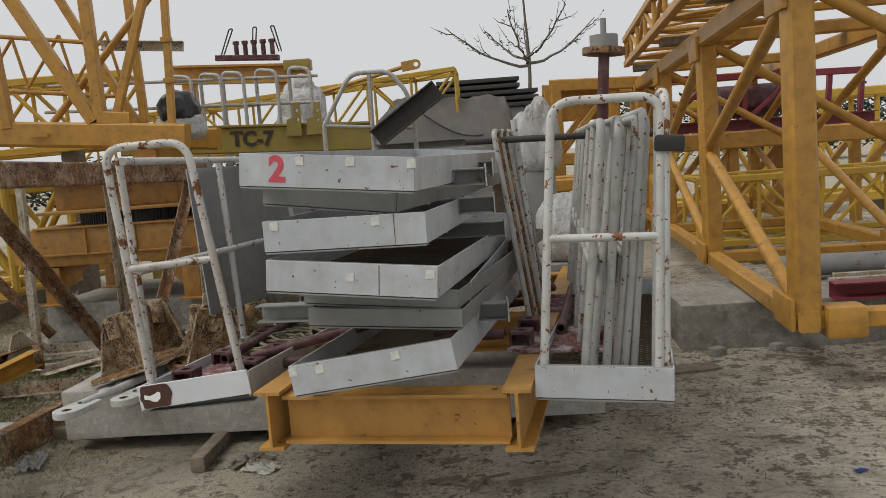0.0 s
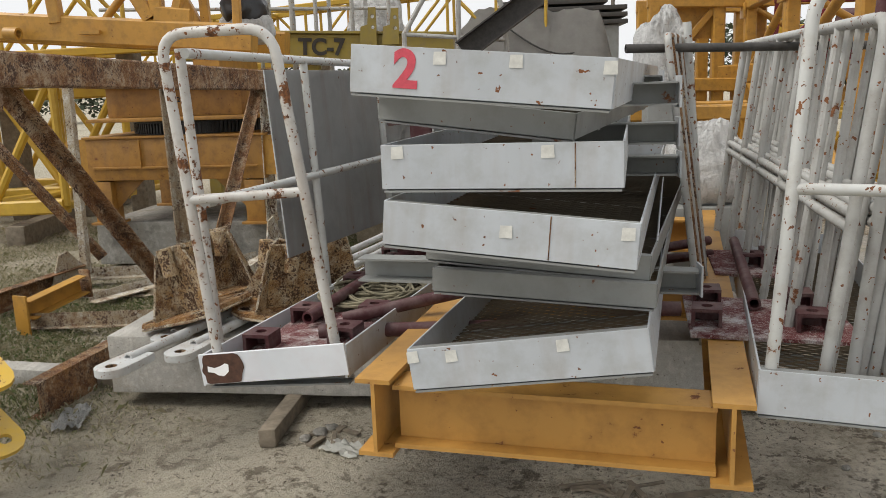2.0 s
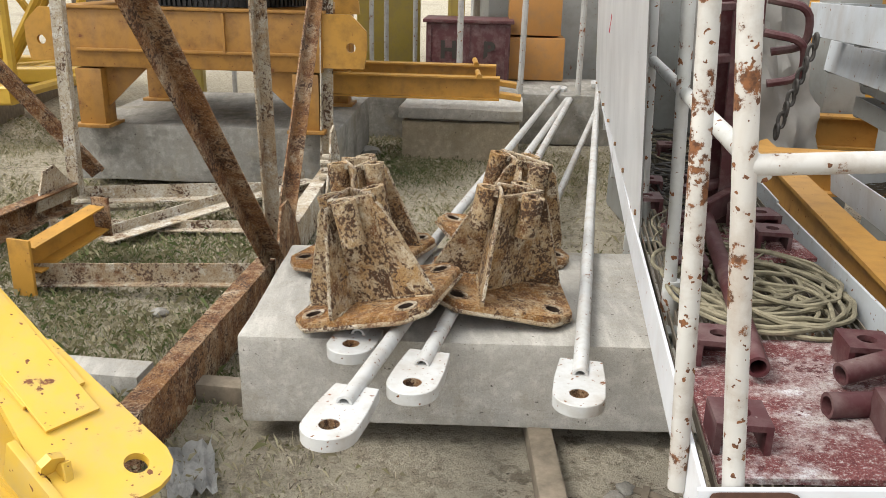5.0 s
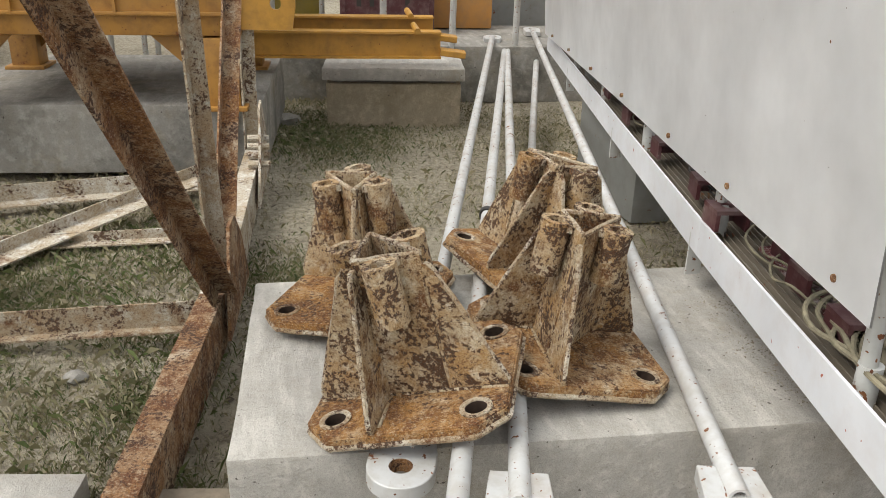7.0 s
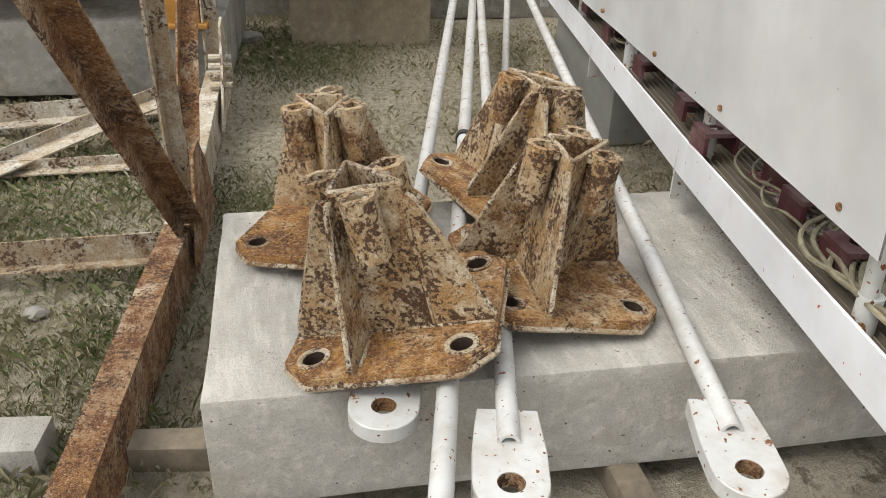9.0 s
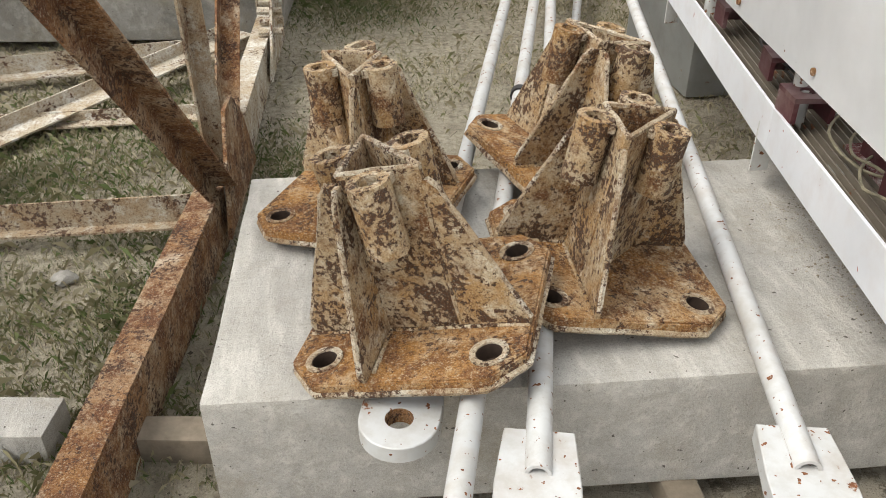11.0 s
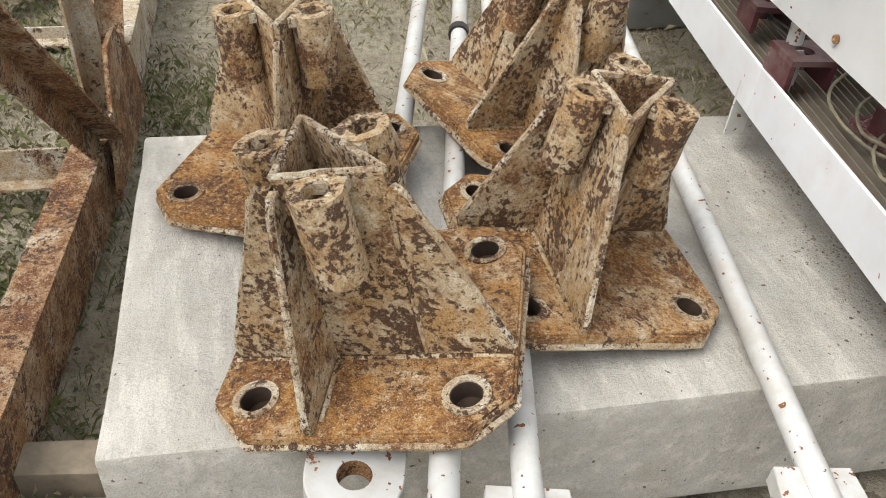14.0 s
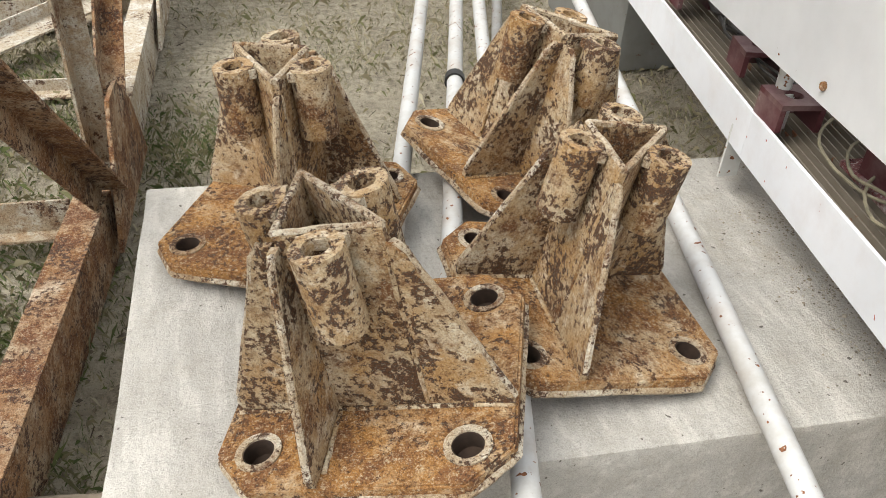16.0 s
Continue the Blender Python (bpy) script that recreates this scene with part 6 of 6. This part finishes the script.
# stacked dark plates far behind
pl = thing("plate_stack", "stack of dark steel deck plates far behind", "plate stack", pose(0.8, 18, 0))
for i in range(5):
    part("deck_plate", box(bm_(), (0.7 + 0.12 * (i % 3), 18, 2.55 + i * 0.13), (2.7 - 0.25 * i, 1.6, 0.08), bevel=0.01), WIRE, pl)
part("trestle", box(bm_(), (0.7, 18, 1.25), (2.4, 1.4, 2.5), bevel=0.03), STEEL, pl)
# yellow box frame far behind
bx = thing("box_frame", "yellow steel box frame far behind the railings", "steel frame", pose(2.6, 14, 0))
for y in (14.0, 15.0):
    for z in (2.62, 1.4):
        part("beam", prof(bm_(), (1.85, y, z), (3.6, y - 0.1, z - 0.06), flat(0.16, 0.2)), YELLOW, bx)
    for x in (1.95, 2.9, 3.5):
        part("post", prof(bm_(), (x, y, 0), (x, y, 2.6), flat(0.18, 0.18)), YELLOW, bx)
    part("brace", prof(bm_(), (2.0, y, 1.5), (2.85, y, 2.5), flat(0.08, 0.1)), YELLOW, bx)
    part("panel", box(bm_(), (2.45, y + 0.1, 2.3), (1.0, 0.03, 0.5)), YELLOW, bx)
# standing yellow hoop behind the white tubes
lattice("mast_section", "yellow mast section behind the wrapped bundles", (0.9, 9.3, 0.3), (2.0, 9.1, 0.3), 1.0, 0.9, 2, 0.04, YELLOW)


# ---- bare young tree and far greenery ----
def young_tree(base, height, whorl, seed):
    rng = random.Random(seed)
    t = thing("young_tree", "slender bare young tree with few small leaves", "tree", pose(*base))
    limbs = bm_()
    base = Vector(base)
    tips = []

    def limb(pts, r):
        n = len(pts) - 1
        rings = []
        for i, c in enumerate(pts):
            rr = r * (1 - 0.75 * i / n)
            ahead = (pts[min(i + 1, n)] - pts[max(i - 1, 0)]).normalized()
            u = ahead.orthogonal().normalized()
            v = ahead.cross(u)
            rings.append([limbs.verts.new(c + (u * math.cos(a) + v * math.sin(a)) * rr) for a in (0, 1.26, 2.51, 3.77, 5.03)])
        for i in range(n):
            for j in range(5):
                limbs.faces.new((rings[i][j], rings[i][(j + 1) % 5], rings[i + 1][(j + 1) % 5], rings[i + 1][j]))

    def arc(p, a, reach, rise, n=9):
        """A bough that leaves level and curves upward, with some wander."""
        out = Vector((math.cos(a), math.sin(a), 0))
        return [p + out * reach * (i / n) + Vector((rng.uniform(-0.03, 0.03), rng.uniform(-0.03, 0.03), rise * (i / n) ** 1.7 + rng.uniform(-0.02, 0.02))) for i in range(n + 1)]

    limb([base + Vector((0.03 * math.sin(i), 0, height * i / 12)) for i in range(13)], 0.085)
    for k in range(6):
        a = (3.05, 0.25, 1.5, 4.2, 2.3, 5.4)[k]
        pts = arc(base + Vector((0, 0, whorl + 0.05 * k)), a, (2.1, 1.9, 1.2, 1.1, 1.5, 1.4)[k], rng.uniform(0.9, 1.3))
        limb(pts, 0.045)
        for i in (4, 5, 6, 7, 8):
            sub = arc(pts[i], a + rng.uniform(-0.9, 0.9), rng.uniform(0.3, 0.7), rng.uniform(0.15, 0.6), 6)
            limb(sub, 0.018)
            tips.extend(sub[2:])
            if rng.random() < 0.5:
                twig_ = arc(sub[3], a + rng.uniform(-1.2, 1.2), rng.uniform(0.2, 0.4), rng.uniform(0.0, 0.3), 4)
                limb(twig_, 0.01)
                tips.extend(twig_[1:])
    part("trunk", limbs, BARK, t)
    lf = bm_()
    for p in tips:
        if rng.random() < 0.35:
            a = rng.uniform(0, 6.3)
            x = Vector((math.cos(a), math.sin(a), rng.uniform(-0.5, 0.5))) * 0.05
            y = Vector((-math.sin(a), math.cos(a), rng.uniform(-0.6, 0.2))) * 0.03
            q_ = p + Vector((rng.uniform(-0.05, 0.05), 0, rng.uniform(-0.05, 0.05)))
            lf.faces.new([lf.verts.new(q_ + s) for s in (-x, y, x, -y)])
    tagged(part("leaves", lf, LEAF, t, smooth=False), kind="stuff")
    return t


BARK = plain("grey_bark", (0.128, 0.112, 0.096), 0.9, 0.3, 20)
LEAF = plain("dull_leaf", (0.064, 0.072, 0.032), 0.7, 0.3, 20)
young_tree((2.40, 22, 0.0), 6.0, 3.76, 5)


def bush_row(name, label, x0, x1, y, h, seed, count):
    rng = np.random.RandomState(seed)
    verts, faces = [], []
    for i in range(count):
        x = rng.uniform(x0, x1)
        crown = h * (0.62 + 0.38 * noise.noise(Vector((x * 0.35, seed, 0))) + 0.12 * noise.noise(Vector((x * 1.7, seed, 4))))
        z = crown * rng.uniform(0.05, 1) ** 0.6
        yy = y + rng.uniform(-1.5, 1.5)
        s = rng.uniform(0.08, 0.22)
        a, b = rng.uniform(0, 6.28), rng.uniform(-0.8, 0.8)
        u = np.array((math.cos(a), math.sin(a), b)) * s
        w = np.array((-math.sin(a), math.cos(a), rng.uniform(-0.8, 0.8))) * s * 0.6
        c = np.array((x, yy, z))
        k = len(verts)
        verts += [tuple(c - u), tuple(c + w), tuple(c + u), tuple(c - w)]
        faces.append((k, k + 1, k + 2, k + 3))
    me = bpy.data.meshes.new(name)
    me.from_pydata(verts, [], faces)
    me.materials.append(LEAF_FAR)
    return tagged(new(name, me), label, "trees", kind="stuff")


LEAF_FAR = plain("far_leaf", (0.048, 0.06, 0.032), 0.8, 0.35, 3)
bush_row("far_trees", "row of distant dusty green trees", 8, 40, 42, 5.2, 3, 9000)
bush_row("far_trees", "row of distant dusty green trees", -45, -6, 46, 4.0, 8, 9000)

# ---- grass, twigs, stones and litter ----
def scatter(name, label, category, material, make, count, seed, keep):
    rng = np.random.RandomState(seed)
    verts, faces = [], []
    n = 0
    while n < count:
        x, y = rng.uniform(-7.5, 5.0), rng.uniform(1.6, 10.5)
        if rng.rand() > keep(x, y):
            continue
        n += 1
        make(rng, x, y, soil_height(x, y), verts, faces)
    me = bpy.data.meshes.new(name)
    me.from_pydata(verts, [], faces)
    me.materials.append(material)
    return tagged(new(name, me), label, category, kind="stuff")


def island_material(name, cols, rough=0.85):
    n = Nodes(name)
    geo = n.t.nodes.new("ShaderNodeNewGeometry")
    c = cols[0]
    for i, k in enumerate(cols[1:]):
        c = n.mix(n.ramp(geo.outputs["Random Per Island"], (i + 0.6) / len(cols), (i + 1.2) / len(cols)), c, k)
    return n.finish(c, rough)


def blade(rng, x, y, z, verts, faces):
    h = rng.uniform(0.010, 0.034) * (1.8 if rng.rand() < 0.10 else 1)
    a, lean = rng.uniform(0, 6.28), rng.uniform(0.1, 1.3)
    w = 0.0010
    dx, dy = math.cos(a), math.sin(a)
    k = len(verts)
    verts += [(x - dy * w, y + dx * w, z - 0.004), (x + dy * w, y - dx * w, z - 0.004), (x + dx * h * lean * 0.45 + dy * w * 0.7, y + dy * h * lean * 0.45 - dx * w * 0.7, z + h * 0.7), (x + dx * h * lean, y + dy * h * lean, z + h * (1.0 - 0.25 * lean))]
    faces += [(k, k + 1, k + 2), (k, k + 2, k + 3)]


def twig(rng, x, y, z, verts, faces):
    a, ln, w = rng.uniform(0, 6.28), rng.uniform(0.006, 0.035), rng.uniform(0.0006, 0.0017)
    if rng.rand() < 0.04:
        ln *= 2.6
    dx, dy = math.cos(a), math.sin(a)
    b = rng.uniform(-0.25, 0.25)
    ex, ey = x + math.cos(a + b) * ln, y + math.sin(a + b) * ln
    k = len(verts)
    z2 = z + w + rng.uniform(0.0, 0.012)
    verts += [(x - dy * w, y + dx * w, z), (x + dy * w, y - dx * w, z), (x, y, z + 2 * w), (ex - dy * w, ey + dx * w, z2), (ex + dy * w, ey - dx * w, z2), (ex, ey, z2 + 2 * w)]
    faces += [(k, k + 1, k + 4, k + 3), (k + 1, k + 2, k + 5, k + 4), (k + 2, k, k + 3, k + 5)]


def crumb(rng, x, y, z, verts, faces):
    s = rng.uniform(0.002, 0.008) * (2.0 if rng.rand() < 0.03 else 1)
    k = len(verts)
    q_ = rng.uniform(0.6, 1.3, 5)
    verts += [(x + s * q_[0], y, z + s * 0.2), (x, y + s * q_[1], z + s * 0.1), (x - s * q_[2], y, z + s * 0.2), (x, y - s * q_[3], z + s * 0.1), (x + s * 0.2, y + s * 0.1, z + s * q_[4])]
    faces += [(k, k + 1, k + 4), (k + 1, k + 2, k + 4), (k + 2, k + 3, k + 4), (k + 3, k, k + 4)]


def fleck(rng, x, y, z, verts, faces):
    s, a = rng.uniform(0.002, 0.007), rng.uniform(0, 6.28)
    k = len(verts)
    for i in range(4):
        b = a + i * 1.57
        r = s * (1 if i % 2 else 0.45)
        verts.append((x + r * math.cos(b), y + r * math.sin(b), z + 0.003 + rng.uniform(0, 0.006)))
    faces.append((k, k + 1, k + 2, k + 3))


def patchy(x, y, f, s):
    return 0.5 + 0.9 * noise.noise(Vector((x * f, y * f, s))) + 0.5 * noise.noise(Vector((x * f * 3, y * f * 3, s + 4)))


def on_slab(x, y):
    c, s = math.cos(radians(4)), math.sin(radians(4))
    u, v = (x + 2.379) * c - (y - 4.812) * s, (x + 2.379) * s + (y - 4.812) * c
    return 0 < u < 3.2 and 0 < v < 0.9


def meadow(x, y):
    if on_slab(x, y):
        return 0.0
    left = min(1, max(0, (-1.7 - x + 0.25 * (y - 4.5)) / 1.2))
    back = min(1, max(0, (y - 5.6) / 0.8)) if -2.6 < x < 0.2 else 0
    base = max(left, back * 0.75)
    if y < 4.0:
        base *= 0.45
    green = 2.5 if (math.hypot(x + 1.75, y - 8.75) < 0.45 or math.hypot(x + 2.95, y - 5.55) < 0.4) else 1
    return min(1.0, max(0.0, base * (patchy(x, y, 1.1, 2) + 0.15)) ** 1.5 * green)


def lush(x, y):
    if on_slab(x, y):
        return 0.0
    w = max(0.45 if x < -2.62 + 0.1 * (y - 4.7) and 4.3 < y < 7.4 else 0, 1.5 * math.exp(-((x + 1.95) ** 2 + (y - 8.75) ** 2) / 0.16), math.exp(-((x + 2.85) ** 2 + (y - 5.6) ** 2) / 0.1), math.exp(-((x + 3.3) ** 2 + (y - 6.5) ** 2) / 0.12), math.exp(-((x + 2.25) ** 2 + (y - 6.6) ** 2) / 0.05), 0.7 * math.exp(-((x + 2.6) ** 2 + (y - 5.2) ** 2) / 0.05))
    return w * max(0, patchy(x, y, 2.5, 8) + 0.2)


def bare(x, y):
    return 0.0 if on_slab(x, y) else max(0.05, min(1.0, patchy(x, y, 1.6, 6) ** 2 * (1.3 if y < 7 else 0.8)))


STRAW = island_material("dry_grass", [(0.36, 0.32, 0.21), (0.24, 0.215, 0.12), (0.44, 0.40, 0.29), (0.17, 0.17, 0.08)])
GREEN = island_material("green_grass", [(0.09, 0.125, 0.04), (0.13, 0.155, 0.055), (0.20, 0.195, 0.10), (0.26, 0.235, 0.14)])
TWIG = island_material("twigs", [(0.14, 0.11, 0.075), (0.08, 0.06, 0.045), (0.24, 0.195, 0.14)])
CRUMB = island_material("soil_crumbs", [(0.187, 0.153, 0.111), (0.255, 0.221, 0.17), (0.102, 0.085, 0.064), (0.306, 0.272, 0.221)])
scatter("dry_grass", "thin dry trampled grass on the soil", "grass", STRAW, blade, 110000, 1, meadow)
scatter("green_grass", "short green grass tufts by the blocks", "grass", GREEN, blade, 90000, 2, lush)
scatter("twigs", "small dark twigs and stalks strewn on soil", "twigs", TWIG, twig, 9000, 3, bare)
scatter("soil_crumbs", "crumbs of soil and grit", "grit", CRUMB, crumb, 22000, 4, bare)
scatter("leaf_litter", "flecks of dead leaf litter on soil", "leaf litter", TWIG, fleck, 9000, 5, bare)


def slab_dirt(rng, x, y, z, verts, faces):
    k = len(verts)
    crumb(rng, 0, 0, 0, verts, faces)
    for i in range(k, len(verts)):
        q = verts[i]
        verts[i] = (x + 0.5 * q[0], y + 0.5 * q[1], 0.373 + 0.4 * q[2])


def drip_line(x, y):
    band = math.exp(-((x + 1.0 - 0.15 * (y - 4.72)) / 0.09) ** 2)
    return band * max(0.0, patchy(x, y, 6.0, 3)) if on_slab(x, y) and y > 4.78 else 0.0


scatter("slab_dirt", "brown crumbs of dirt along the slab", "grit", CRUMB, slab_dirt, 1300, 8, drip_line)


def scrap(name, label, x, y, w, d, yaw, material, seed, lift=0.015, cat="scrap"):
    bm = bm_()
    n = 9
    g = [[bm.verts.new(((i / n - 0.5) * w * (1 + 0.2 * noise.noise(Vector((j * 0.7, seed, 0)))), (j / n - 0.5) * d * (1 + 0.25 * noise.noise(Vector((i * 0.7, seed, 3)))), 0.006 + lift * abs(noise.noise(Vector((i * 0.5, j * 0.5, seed)))) + lift * 0.5 * abs(noise.noise(Vector((i * 1.3, j * 1.3, seed)))))) for i in range(n + 1)] for j in range(n + 1)]
    for j in range(n):
        for i in range(n):
            bm.faces.new((g[j][i], g[j][i + 1], g[j + 1][i + 1], g[j + 1][i]))
    bmesh.ops.solidify(bm, geom=bm.faces[:], thickness=0.002)
    bm.transform(pose(x, y, soil_height(x, y), 0, 0, yaw))
    return single(name, bm, material, label, cat)


scrap("paper_scrap", "crumpled white paper scrap on the soil", -1.10, 4.28, 0.20, 0.11, -30, PAPER, 1, 0.03)
scrap("plastic_scrap", "torn pale plastic scrap by a rusty rail", -2.50, 4.62, 0.14, 0.26, 15, PLASTIC, 2, 0.05)
scrap("plastic_scrap", "crumpled white plastic bag on the grass", -3.55, 5.15, 0.2, 0.22, 40, PLASTIC, 3, 0.16)
scrap("cloth_scrap", "dark blue-grey rag on the soil", -3.30, 4.58, 0.36, 0.13, -8, plain("slate_rag", (0.06, 0.065, 0.08), 0.9, 0.3, 20), 4, 0.06)
scrap("flat_stone", "flat pale piece of cement on the soil", -3.55, 4.22, 0.2, 0.12, 10, CONCRETE, 5, 0.02)
scrap("plastic_scrap", "tiny blue plastic scrap on soil", 1.84, 3.73, 0.06, 0.03, 10, plain("blue_plastic", (0.05, 0.12, 0.4), 0.4, 0.1, 20), 6, 0.01)
for i, (x, y, s) in enumerate(((-1.24, 4.46, 0.06), (-1.30, 4.40, 0.045), (-1.20, 4.52, 0.05), (-2.12, 9.15, 0.16), (-2.92, 5.85, 0.06), (-2.05, 6.5, 0.05), (1.2, 4.4, 0.035), (0.95, 4.1, 0.03), (-0.4, 3.6, 0.03))):
    bm = bm_()
    bmesh.ops.create_icosphere(bm, subdivisions=2, radius=s * 0.6)
    for v in bm.verts:
        v.co *= 1 + 0.45 * noise.noise(v.co * (2.2 / s) + Vector((i, 0, 0)))
        v.co.z *= 0.55
    bm.transform(pose(x, y, s * 0.16, 0, 0, 40 * i))
    single("stone", bm, CONCRETE_OLD, "rough lump of broken cement on the soil", "stone", "lumps on the soil")
rng = random.Random(12)
for cx, cy, n in ((0.0, 3.88, 9), (-2.52, 3.66, 12), (-1.2, 4.42, 5), (-2.75, 3.4, 6)):
    for i in range(n):
        x, y, a, ln = cx + rng.uniform(-0.16, 0.16), cy + rng.uniform(-0.08, 0.08), rng.uniform(0, 180), rng.uniform(0.06, 0.2)
        bm = box(bm_(), (0, 0, 0.008), (ln, rng.uniform(0.012, 0.03), rng.uniform(0.006, 0.014)), pose(x, y, 0.004 * (i % 3), 0, rng.uniform(-4, 4), a))
        single("wood_chip", bm, WOOD, "splintered grey wood chip on the soil", "wood chip", "wood chips")
bm = plate(bm_(), [(-0.2, -0.025), (0.2, -0.004), (0.21, 0.012), (-0.19, 0.03)], 0.008, pose(0.39, 3.89, 0.006, 0, 0, 14))
single("board", bm, WOOD, "thin pointed board lying on soil", "board")
